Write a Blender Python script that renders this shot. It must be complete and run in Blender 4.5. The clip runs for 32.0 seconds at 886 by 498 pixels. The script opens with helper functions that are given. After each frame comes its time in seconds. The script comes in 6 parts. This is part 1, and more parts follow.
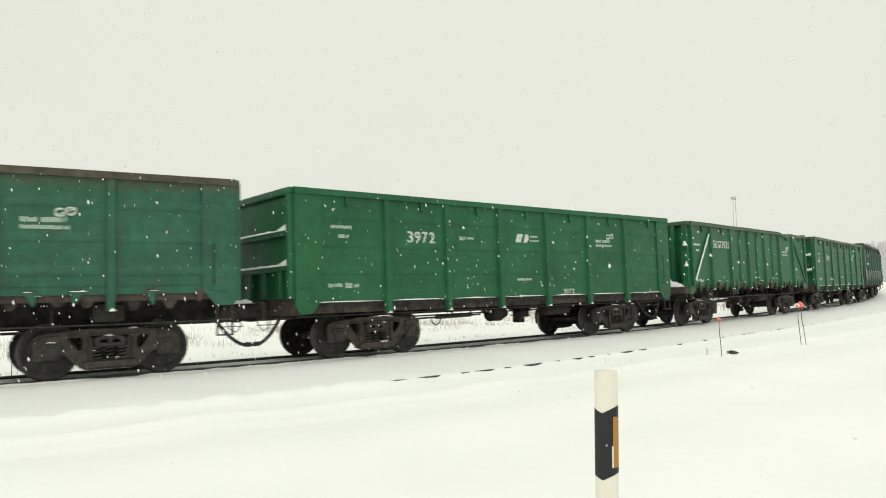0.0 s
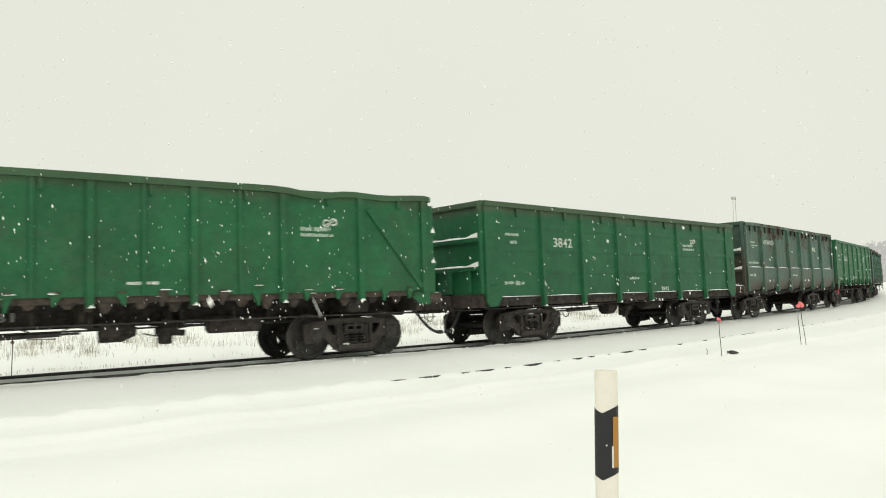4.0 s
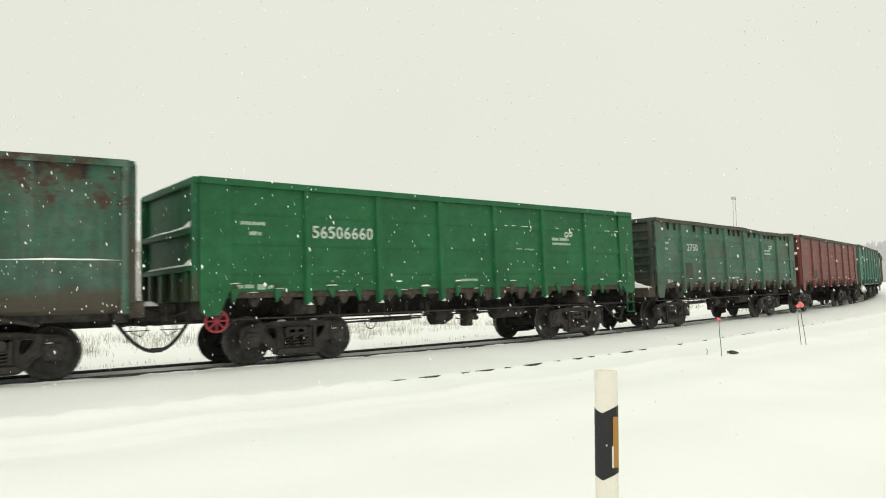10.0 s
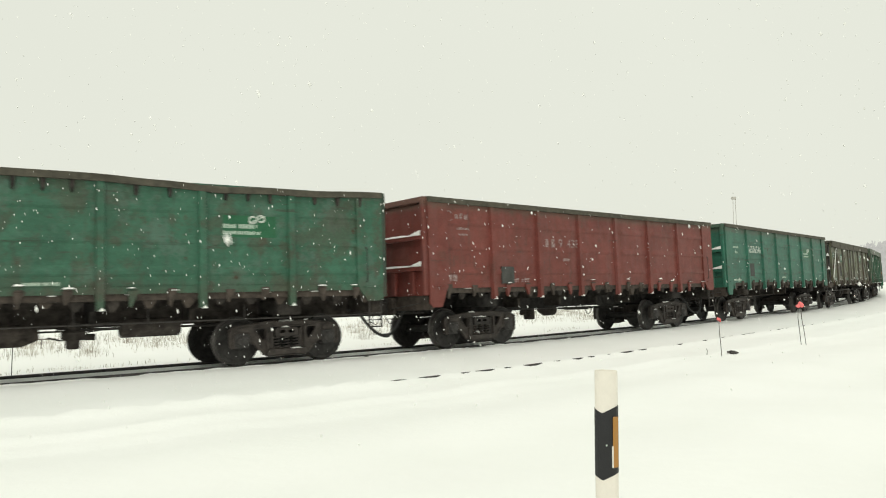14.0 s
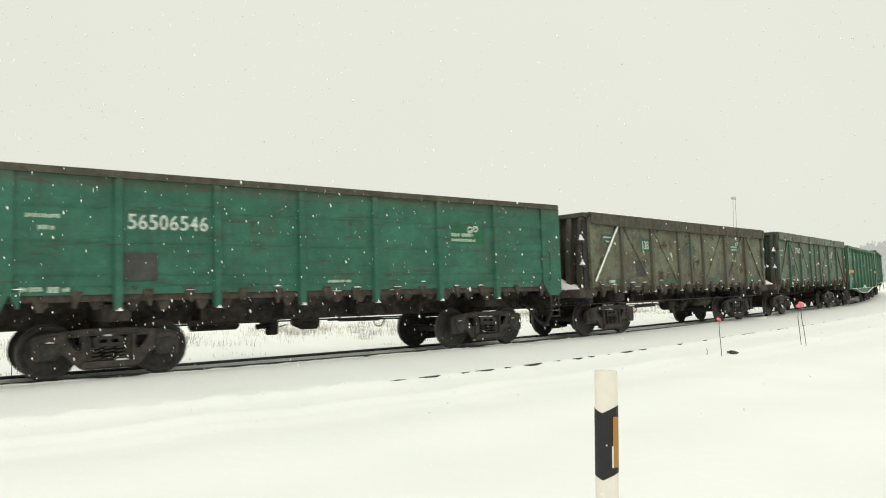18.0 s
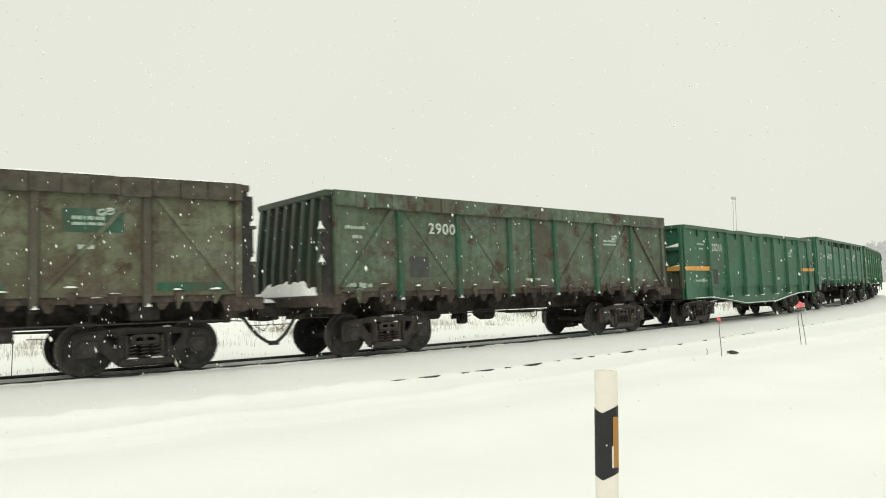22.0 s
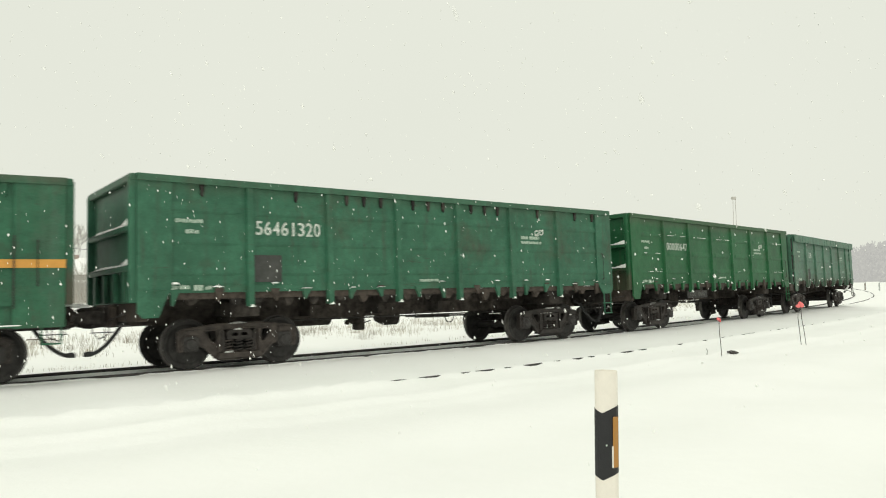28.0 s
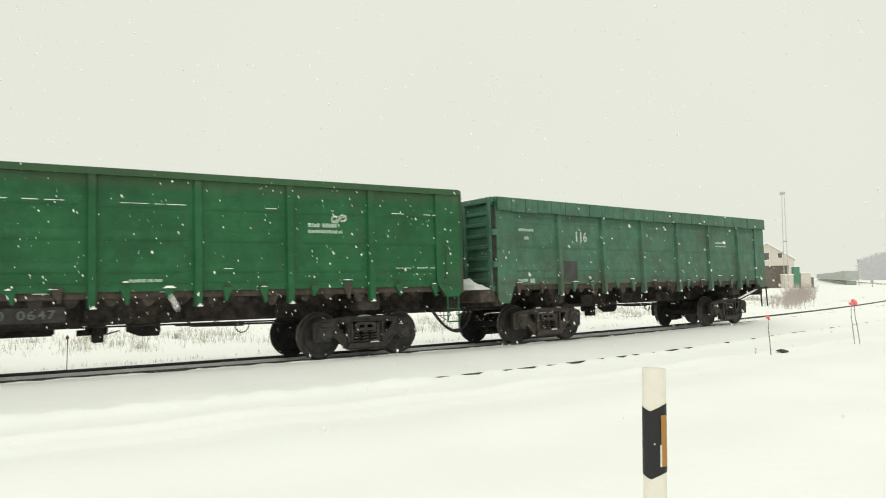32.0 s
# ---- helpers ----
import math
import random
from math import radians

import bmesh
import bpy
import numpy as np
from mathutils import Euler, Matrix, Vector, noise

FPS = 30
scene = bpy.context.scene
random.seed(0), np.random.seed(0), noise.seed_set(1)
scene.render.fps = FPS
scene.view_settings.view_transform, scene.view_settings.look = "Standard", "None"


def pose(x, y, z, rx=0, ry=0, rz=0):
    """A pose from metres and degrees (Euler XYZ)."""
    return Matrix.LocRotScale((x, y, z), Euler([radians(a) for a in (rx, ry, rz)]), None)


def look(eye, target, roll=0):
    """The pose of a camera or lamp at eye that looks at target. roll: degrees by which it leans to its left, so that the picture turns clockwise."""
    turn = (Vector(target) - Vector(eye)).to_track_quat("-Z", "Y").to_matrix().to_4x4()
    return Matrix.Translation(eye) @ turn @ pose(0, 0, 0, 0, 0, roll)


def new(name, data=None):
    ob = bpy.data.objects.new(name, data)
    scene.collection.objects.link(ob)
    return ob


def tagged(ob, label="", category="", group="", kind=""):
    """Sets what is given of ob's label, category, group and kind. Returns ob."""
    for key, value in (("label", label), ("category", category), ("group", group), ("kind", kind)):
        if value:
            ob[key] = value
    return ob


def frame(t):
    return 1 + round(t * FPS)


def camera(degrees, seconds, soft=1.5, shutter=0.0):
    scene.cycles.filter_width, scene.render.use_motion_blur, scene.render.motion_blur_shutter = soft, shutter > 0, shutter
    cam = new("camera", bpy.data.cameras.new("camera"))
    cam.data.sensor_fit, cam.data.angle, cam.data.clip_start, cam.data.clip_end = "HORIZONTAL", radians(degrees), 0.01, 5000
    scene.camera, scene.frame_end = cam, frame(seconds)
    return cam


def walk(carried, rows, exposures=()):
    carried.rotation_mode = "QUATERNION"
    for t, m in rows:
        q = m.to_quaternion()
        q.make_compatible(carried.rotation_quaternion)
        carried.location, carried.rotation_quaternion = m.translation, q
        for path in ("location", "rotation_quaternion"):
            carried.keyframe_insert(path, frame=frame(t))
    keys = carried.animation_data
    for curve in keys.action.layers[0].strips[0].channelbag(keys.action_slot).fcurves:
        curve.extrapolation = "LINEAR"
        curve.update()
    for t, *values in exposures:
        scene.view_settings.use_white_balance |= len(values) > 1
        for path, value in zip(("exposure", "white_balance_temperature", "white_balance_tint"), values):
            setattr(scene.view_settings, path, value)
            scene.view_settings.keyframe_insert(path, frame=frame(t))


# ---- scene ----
# A long goods train passes a snowed-up level crossing in falling snow.

# ---- camera ----
cam = camera(63.0, 32.0, soft=1.04, shutter=0.3)


def eye(yaw, pitch, roll, aside=0.0):
    return pose(aside, 0, 1.485 + aside * 0.2, 90 + pitch, 0, yaw) @ pose(0, 0, 0, 0, 0, roll)


walk(cam, [
    (0.0, eye(0.000, 2.937, -0.942, 0.0000)),
    (30.9, eye(0.000, 2.937, -0.942, 0.0000)),
    (31.0, eye(0.018, 2.937, -0.942, 0.0000)),
    (31.1, eye(0.126, 2.921, -0.938, -0.0014)),
    (31.2, eye(0.306, 2.903, -0.928, -0.0028)),
    (31.3, eye(0.549, 2.881, -0.918, -0.0042)),
    (31.4, eye(0.855, 2.858, -0.908, -0.0069)),
    (31.5, eye(1.211, 2.838, -0.898, -0.0087)),
    (31.6, eye(1.594, 2.822, -0.898, -0.0111)),
    (31.7, eye(1.981, 2.809, -0.908, -0.0132)),
    (31.8, eye(2.395, 2.797, -0.918, -0.0153)),
    (31.9, eye(2.818, 2.785, -0.928, -0.0173)),
    (32.0, eye(3.252, 2.774, -0.935, -0.0190)),
])

# ---- sky and light ----
world = bpy.data.worlds.new("overcast")
scene.world = world
world.use_nodes = True
wn = world.node_tree.nodes
wl = world.node_tree.links
sky = wn.new("ShaderNodeTexSky")
sky.sky_type = "NISHITA"
sky.sun_disc = False
sky.sun_elevation = radians(50)
sky.sun_rotation = radians(200)
sky.dust_density = 6.0
sky_dim = wn.new("ShaderNodeMix")
sky_dim.data_type = "RGBA"
sky_dim.blend_type = "MULTIPLY"
sky_dim.inputs[0].default_value = 1.0
sky_dim.inputs[7].default_value = (0.1, 0.1, 0.1, 1)
cloud_noise = wn.new("ShaderNodeTexNoise")
cloud_noise.inputs["Scale"].default_value = 1.3
cloud_noise.inputs["Detail"].default_value = 3
cloud_ramp = wn.new("ShaderNodeValToRGB")
cloud_ramp.color_ramp.elements[0].position = 0.25
cloud_ramp.color_ramp.elements[0].color = (0.778, 0.799, 0.698, 1)
cloud_ramp.color_ramp.elements[1].position = 0.75
cloud_ramp.color_ramp.elements[1].color = (0.828, 0.847, 0.743, 1)
sky_mix = wn.new("ShaderNodeMix")
sky_mix.data_type = "RGBA"
sky_mix.inputs[0].default_value = 0.97
wl.new(sky.outputs[0], sky_dim.inputs[6])
wl.new(cloud_noise.outputs[0], cloud_ramp.inputs[0])
wl.new(sky_dim.outputs[2], sky_mix.inputs[6])
wl.new(cloud_ramp.outputs[0], sky_mix.inputs[7])
wl.new(sky_mix.outputs[2], wn["Background"].inputs[0])
wn["Background"].inputs[1].default_value = 1.0

sun = new("sun", bpy.data.lights.new("sun", "SUN"))
sun.data.energy = 1.1
sun.data.angle = radians(60)
sun.data.color = (1.0, 0.98, 0.92)
sun.matrix_world = look((-10, -30, 45), (0, 0, 0))

# ---- materials ----


def mat(name, color, rough=0.6, metal=0.0):
    m = bpy.data.materials.new(name)
    m.use_nodes = True
    b = m.node_tree.nodes["Principled BSDF"]
    b.inputs["Base Color"].default_value = (*color, 1)
    b.inputs["Roughness"].default_value = rough
    b.inputs["Metallic"].default_value = metal
    return m


def nodes_of(m):
    t = m.node_tree
    return t.nodes, t.links, t.nodes["Principled BSDF"]


def noise_node(m, scale, detail=6, rough=0.6, stretch=None, shift=None):
    n, l, b = nodes_of(m)
    co = n.new("ShaderNodeTexCoord")
    x = n.new("ShaderNodeTexNoise")
    x.inputs["Scale"].default_value = scale
    x.inputs["Detail"].default_value = detail
    x.inputs["Roughness"].default_value = rough
    if stretch or shift:
        mp = n.new("ShaderNodeMapping")
        mp.inputs["Scale"].default_value = stretch or (1, 1, 1)
        mp.inputs["Location"].default_value = shift or (0, 0, 0)
        l.new(co.outputs["Object"], mp.inputs[0])
        l.new(mp.outputs[0], x.inputs["Vector"])
    else:
        l.new(co.outputs["Object"], x.inputs["Vector"])
    return x


def ramp(m, src, p0, p1, c0=(0, 0, 0), c1=(1, 1, 1)):
    n, l, b = nodes_of(m)
    r = n.new("ShaderNodeValToRGB")
    r.color_ramp.elements[0].position, r.color_ramp.elements[1].position = p0, p1
    r.color_ramp.elements[0].color, r.color_ramp.elements[1].color = (*c0, 1), (*c1, 1)
    l.new(src, r.inputs[0])
    return r.outputs[0]


def blend(m, fac, a, b_):
    n, l, b = nodes_of(m)
    x = n.new("ShaderNodeMix")
    x.data_type = "RGBA"
    for sock, v in ((x.inputs[0], fac), (x.inputs[6], a), (x.inputs[7], b_)):
        if isinstance(v, (int, float)):
            sock.default_value = v
        elif isinstance(v, tuple):
            sock.default_value = (*v, 1)
        else:
            l.new(v, sock)
    return x.outputs[2]


def bump(m, src, strength, dist=0.01):
    n, l, b = nodes_of(m)
    x = n.new("ShaderNodeBump")
    x.inputs["Strength"].default_value = strength
    x.inputs["Distance"].default_value = dist
    l.new(src, x.inputs["Height"])
    l.new(x.outputs[0], b.inputs["Normal"])


def put(m, color):
    n, l, b = nodes_of(m)
    l.new(color, b.inputs["Base Color"])


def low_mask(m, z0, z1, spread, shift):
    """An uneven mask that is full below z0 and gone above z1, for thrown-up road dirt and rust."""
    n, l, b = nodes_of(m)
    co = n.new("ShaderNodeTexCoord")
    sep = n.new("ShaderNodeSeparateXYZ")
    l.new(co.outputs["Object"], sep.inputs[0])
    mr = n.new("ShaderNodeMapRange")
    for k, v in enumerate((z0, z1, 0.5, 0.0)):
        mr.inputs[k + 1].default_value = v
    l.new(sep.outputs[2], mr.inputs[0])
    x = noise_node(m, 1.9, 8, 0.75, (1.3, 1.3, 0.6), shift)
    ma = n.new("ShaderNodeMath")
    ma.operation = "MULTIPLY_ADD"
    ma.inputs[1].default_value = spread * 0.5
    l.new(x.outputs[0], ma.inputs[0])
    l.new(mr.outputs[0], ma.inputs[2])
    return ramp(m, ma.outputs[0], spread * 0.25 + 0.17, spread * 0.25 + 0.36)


def paint(name, color, rust=0.1, grime=0.25, rust_color=(0.064, 0.040, 0.029), rough=0.5, seed=0, age=0.0, splash=0.0, streak=0.0, scour=0.0, low=(1.2, 2.1), rim=0.0, high=0.0):
    """Weathered wagon paint: fading, brown wash, dirt runs, scraped bands, rust patches, dents."""
    m = mat(name, color, rough)
    n, l, b = nodes_of(m)
    b.inputs["Specular IOR Level"].default_value = 0.33
    at = (seed * 7.31, seed * 3.17, seed * 5.3)

    def over(c, src, p0, p1, amount, col):
        return blend(m, ramp(m, src.outputs[0], p0, p1, (0, 0, 0), (amount,) * 3), c, col)

    def noisy(scale, detail, rgh, stretch=None):
        return noise_node(m, scale, detail, rgh, stretch, at)

    fade = noisy(0.9, 5, 0.6)
    c = blend(m, ramp(m, fade.outputs[0], 0.3, 0.7), tuple(v * 0.80 for v in color),
              tuple(min(1, v * 1.15 + 0.004) for v in color))
    mottle = noisy(3.6, 8, 0.75)
    c = blend(m, ramp(m, mottle.outputs[0], 0.40, 0.47, (0.15 + grime,) * 3, (0, 0, 0)), c, tuple(v * 0.62 for v in color))
    c = over(c, mottle, 0.54, 0.62, 0.15 + grime, tuple(min(1, v * 1.4 + 0.012) for v in color))
    if age:
        worn = noisy(1.25, 10, 0.78)
        c = over(c, worn, 0.52, 0.575, 0.85 * age, tuple(v * 0.55 + 0.105 for v in color))
        blot = noisy(0.8, 10, 0.76)
        c = over(c, blot, 0.53 - 0.05 * age, 0.565, min(1, 1.1 * age), (0.074, 0.055, 0.038))
        red = noisy(1.05, 9, 0.74)
        c = over(c, red, 0.60 - 0.05 * age, 0.62, min(0.7, 0.9 * age), (0.078, 0.044, 0.031))
        patina = noisy(4.2, 9, 0.72)
        c = over(c, patina, 0.545, 0.60, 0.62 * age, (0.060, 0.047, 0.034))
        c = blend(m, ramp(m, patina.outputs[0], 0.38, 0.44, (0.45 * age,) * 3, (0, 0, 0)), c, tuple(v * 0.6 + 0.075 for v in color))
        pits = noisy(8.5, 7, 0.7, (1.2, 1.2, 0.7))
        c = over(c, pits, 0.60, 0.635, 0.65 * age, (0.040, 0.031, 0.025))
    runs = noisy(3.0, 6, 0.7, (2.6, 2.6, 0.22))
    lo = 0.64 - grime * 0.5
    c = over(c, runs, lo, lo + 0.25, 0.7, (0.050, 0.048, 0.037))
    wash = noisy(0.75, 7, 0.7)
    lo = 0.66 - grime * 0.55
    c = over(c, wash, lo, lo + 0.22, 0.75, (0.068, 0.058, 0.040))
    if streak:
        pale = noisy(2.4, 5, 0.6, (1.5, 1.5, 0.07))
        c = over(c, pale, 0.52, 0.66, streak, tuple(v * 0.7 + 0.085 for v in color))
    band = noisy(2.2, 7, 0.75, (0.35, 0.35, 3.2))
    lo = 0.70 - grime * 0.22 - scour * 0.10
    c = over(c, band, lo, lo + 0.05, 0.65, (0.052, 0.044, 0.034))
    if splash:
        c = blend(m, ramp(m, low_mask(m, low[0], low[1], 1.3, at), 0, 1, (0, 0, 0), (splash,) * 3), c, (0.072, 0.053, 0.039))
    if rim:
        c = blend(m, ramp(m, low_mask(m, 3.44, 3.05, 1.1, at), 0, 1, (0, 0, 0), (rim,) * 3), c, (0.105, 0.082, 0.060))
    chips = noisy(1.5, 9, 0.74)
    edge = 0.705 - rust * 0.42
    where = chips.outputs[0]
    if high:
        # rust gathers below the top edge, where the loading grabs strike
        co = n.new("ShaderNodeTexCoord")
        sep = n.new("ShaderNodeSeparateXYZ")
        l.new(co.outputs["Object"], sep.inputs[0])
        mr = n.new("ShaderNodeMapRange")
        for k, v in enumerate((2.45, 3.35, -0.5 * high, high)):
            mr.inputs[k + 1].default_value = v
        l.new(sep.outputs[2], mr.inputs[0])
        ad = n.new("ShaderNodeMath")
        l.new(where, ad.inputs[0])
        l.new(mr.outputs[0], ad.inputs[1])
        where = ad.outputs[0]
    mask = ramp(m, where, edge, edge + 0.05)
    tone = noisy(14.0, 4, 0.6)
    c = blend(m, mask, c, blend(m, tone.outputs[0], tuple(v * 0.5 for v in rust_color), tuple(v * 1.6 for v in rust_color)))
    fleck = noisy(11.0, 5, 0.7)
    lo = 0.70 - 0.1 * grime - 0.05 * age
    c = over(c, fleck, lo, lo + 0.04, 0.75, (0.042, 0.034, 0.028))
    fine = noisy(34.0, 4, 0.7)
    c = blend(m, ramp(m, fine.outputs[0], 0.36, 0.48, (0.30,) * 3, (0, 0, 0)), c, tuple(v * 0.45 for v in color))
    c = over(c, fine, 0.55, 0.66, 0.22, tuple(min(1, v * 1.35 + 0.03) for v in color))
    put(m, c)
    l.new(ramp(m, mask, 0.0, 1.0, (rough,) * 3, (0.85,) * 3), b.inputs["Roughness"])
    bump(m, noisy(2.6, 4, 0.6).outputs[0], 0.7, 0.03)
    return m


def varied(m, dark, light):
    """Lets the tone of a material differ from piece to piece."""
    n, l, b = nodes_of(m)
    info = n.new("ShaderNodeObjectInfo")
    src = b.inputs["Base Color"].links[0].from_socket
    x = n.new("ShaderNodeMix")
    x.data_type, x.blend_type = "RGBA", "MULTIPLY"
    x.inputs[0].default_value = 1.0
    l.new(src, x.inputs[6])
    l.new(ramp(m, info.outputs["Random"], 0.0, 1.0, dark, light), x.inputs[7])
    l.new(x.outputs[2], b.inputs["Base Color"])


def grimy(name, color, rough=0.8, amount=0.7, scale=5.0, metal=0.0, shine=0.5):
    m = mat(name, color, rough, metal)
    nodes_of(m)[2].inputs["Specular IOR Level"].default_value = shine
    x = noise_node(m, scale, 7, 0.68)
    put(m, blend(m, ramp(m, x.outputs[0], 0.3, 0.72), tuple(v * (1 - amount) for v in color),
                 tuple(v * (1 + amount) for v in color)))
    bump(m, x.outputs[0], 0.5, 0.012)
    return m


SNOW = mat("snow", (0.90, 0.915, 0.86), 0.75)
_a = noise_node(SNOW, 0.35, 5)
put(SNOW, blend(SNOW, ramp(SNOW, _a.outputs[0], 0.3, 0.7), (0.872, 0.886, 0.852), (0.918, 0.927, 0.902)))
bump(SNOW, noise_node(SNOW, 6.0, 8, 0.6).outputs[0], 0.35, 0.03)
FLAKE = mat("snow_flake", (0.95, 0.955, 0.92), 0.9)
CAP = mat("lying_snow", (0.90, 0.91, 0.88), 0.8)
bump(CAP, noise_node(CAP, 20.0, 5).outputs[0], 0.4, 0.01)
STEEL = grimy("running_gear_steel", (0.043, 0.039, 0.036), 0.6, 0.6, 9.0, 0.0, 0.3)
CAST = grimy("cast_side_frame", (0.058, 0.049, 0.043), 0.6, 0.65, 8.0, 0.0, 0.35)
varied(CAST, (0.40, 0.42, 0.44), (0.92, 0.88, 0.86))
BOXCAST = grimy("axle_box_casting", (0.038, 0.035, 0.033), 0.55, 0.6, 8.0, 0.0, 0.35)
WHEEL = grimy("wheel_steel", (0.030, 0.028, 0.0265), 0.6, 0.6, 7.0, 0.0, 0.3)
TREAD = grimy("wheel_tyre_steel", (0.085, 0.079, 0.073), 0.40, 0.5, 9.0, 0.3, 0.5)
UNDER = grimy("underframe_black", (0.042, 0.038, 0.035), 0.9, 0.7, 6.0, 0.0, 0.2)
varied(UNDER, (0.7, 0.72, 0.74), (1.3, 1.22, 1.15))
RUSTY = grimy("rusty_sill", (0.060, 0.047, 0.038), 0.9, 0.6, 7.0)
BROWN = grimy("weathered_top_boards", (0.072, 0.066, 0.049), 0.9, 0.5, 6.0)
RUBBER = mat("rubber_hose", (0.02, 0.02, 0.02), 0.6)
RAIL = grimy("rail_steel", (0.035, 0.031, 0.029), 0.55, 0.5, 6.0)
WHITE = mat("stencil_white", (0.55, 0.58, 0.53), 0.7)
_w = noise_node(WHITE, 16.0, 6, 0.7)
put(WHITE, blend(WHITE, ramp(WHITE, _w.outputs[0], 0.42, 0.6), (0.68, 0.70, 0.65), (0.36, 0.44, 0.38)))
PALE = mat("faded_lettering", (0.30, 0.40, 0.32), 0.75)
_w = noise_node(PALE, 30.0, 6, 0.8)
put(PALE, blend(PALE, ramp(PALE, _w.outputs[0], 0.4, 0.62), (0.50, 0.57, 0.50), (0.22, 0.34, 0.25)))
ORANGE = grimy("orange_stripe", (0.62, 0.30, 0.055), 0.6, 0.15, 5.0)
DARKSQ = grimy("dark_repaint", (0.050, 0.052, 0.048), 0.8, 0.35, 5.0)
REDWHEEL = mat("red_handwheel", (0.30, 0.03, 0.045), 0.5)
POSTW = grimy("post_white_plastic", (0.79, 0.745, 0.665), 0.45, 0.04, 25.0)
POSTB = grimy("post_black_band", (0.0062, 0.0065, 0.0085), 0.38, 0.25, 40.0)
AMBER = mat("amber_reflector", (0.38, 0.18, 0.035), 0.35)
PINK = mat("pink_ribbon", (0.85, 0.20, 0.20), 0.7)
WIRE = mat("thin_steel_wire", (0.10, 0.085, 0.08), 0.6)
STRAW = mat("dry_stalks", (0.36, 0.32, 0.27), 0.9)
_w = noise_node(STRAW, 0.9, 3)
put(STRAW, blend(STRAW, ramp(STRAW, _w.outputs[0], 0.38, 0.62), (0.60, 0.56, 0.49), (0.30, 0.265, 0.22)))
TWIG = mat("bare_twigs", (0.47, 0.41, 0.385), 0.9)
FROST = mat("frosted_twigs", (0.46, 0.445, 0.41), 0.9)
WOODS = mat("haze_glow_woods", (0.12, 0.118, 0.112), 0.95)
# the snow haze in front of the woods is put in as emission
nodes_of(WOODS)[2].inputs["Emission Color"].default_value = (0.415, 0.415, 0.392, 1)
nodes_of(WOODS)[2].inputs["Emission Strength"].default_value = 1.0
TIMBER = grimy("old_timber", (0.21, 0.185, 0.155), 0.9, 0.3, 3.0)
PLASTER = grimy("pale_plaster", (0.62, 0.57, 0.52), 0.9, 0.1, 1.0)
PALETIMBER = grimy("pale_weathered_boards", (0.36, 0.33, 0.29), 0.9, 0.2, 3.0)
DARKTIMBER = grimy("dark_tarred_timber", (0.17, 0.145, 0.125), 0.9, 0.3, 3.0)
BRICKY = grimy("dull_brick", (0.36, 0.29, 0.25), 0.9, 0.2, 3.0)
SHEDGREEN = grimy("green_shed", (0.10, 0.24, 0.16), 0.8, 0.2, 2.0)
GREYWAGON = grimy("grey_green_wagon", (0.40, 0.425, 0.405), 0.8, 0.15, 1.0)
GLASS_DARK = mat("dark_window", (0.10, 0.11, 0.11), 0.15)
ROCK = grimy("dark_rubble", (0.06, 0.055, 0.05), 0.9, 0.5, 8.0)

# ---- mesh helpers ----


def finish(bm, name, material, smooth=False):
    me = bpy.data.meshes.new(name)
    bmesh.ops.recalc_face_normals(bm, faces=bm.faces)
    bm.to_mesh(me)
    bm.free()
    me.materials.append(material)
    if smooth:
        for p in me.polygons:
            p.use_smooth = True
    return me


def part(name, bm, material, parent=None, label="", smooth=False):
    """Links a bmesh, or a mesh, as one object under its thing or part."""
    me = bm if isinstance(bm, bpy.types.Mesh) else finish(bm, name, material, smooth)
    ob = new(name, me)
    if parent:
        ob.parent = parent
    if label:
        tagged(ob, label)
    return ob


def thing(name, label, category, group="", kind="", m=None):
    ob = new(name)
    ob.empty_display_size = 0.2
    tagged(ob, label, category, group, kind)
    if m is not None:
        ob.matrix_world = m
    return ob


def box(bm, x0, x1, y0, y1, z0, z1, bev=0.0):
    r = bmesh.ops.create_cube(bm, size=1.0)
    for v in r["verts"]:
        v.co = Vector(((x0 + x1) / 2 + v.co.x * (x1 - x0), (y0 + y1) / 2 + v.co.y * (y1 - y0), (z0 + z1) / 2 + v.co.z * (z1 - z0)))
    if bev:
        edges = list({e for v in r["verts"] for e in v.link_edges})
        bmesh.ops.bevel(bm, geom=edges, offset=bev, segments=1, affect="EDGES")
    return bm


def prism(bm, outline, y0, y1):
    """A solid with an outline in x and z, from y0 to y1."""
    a = [bm.verts.new((x, y0, z)) for x, z in outline]
    b = [bm.verts.new((x, y1, z)) for x, z in outline]
    n = len(outline)
    bm.faces.new(a)
    bm.faces.new(b[::-1])
    for i in range(n):
        bm.faces.new((a[i], b[i], b[(i + 1) % n], a[(i + 1) % n]))
    return bm


def long_section(bm, section, x0, x1):
    """A solid with a section in y and z, from x0 to x1."""
    a = [bm.verts.new((x0, y, z)) for y, z in section]
    b = [bm.verts.new((x1, y, z)) for y, z in section]
    n = len(section)
    bm.faces.new(a)
    bm.faces.new(b[::-1])
    for i in range(n):
        bm.faces.new((a[i], b[i], b[(i + 1) % n], a[(i + 1) % n]))
    return bm


def bar(bm, p, q, r, seg=6):
    """A round bar from p to q."""
    p, q = Vector(p), Vector(q)
    d = q - p
    m = Matrix.Translation((p + q) / 2) @ d.to_track_quat("Z", "Y").to_matrix().to_4x4()
    bmesh.ops.create_cone(bm, cap_ends=True, segments=seg, radius1=r, radius2=r, depth=d.length, matrix=m)
    return bm


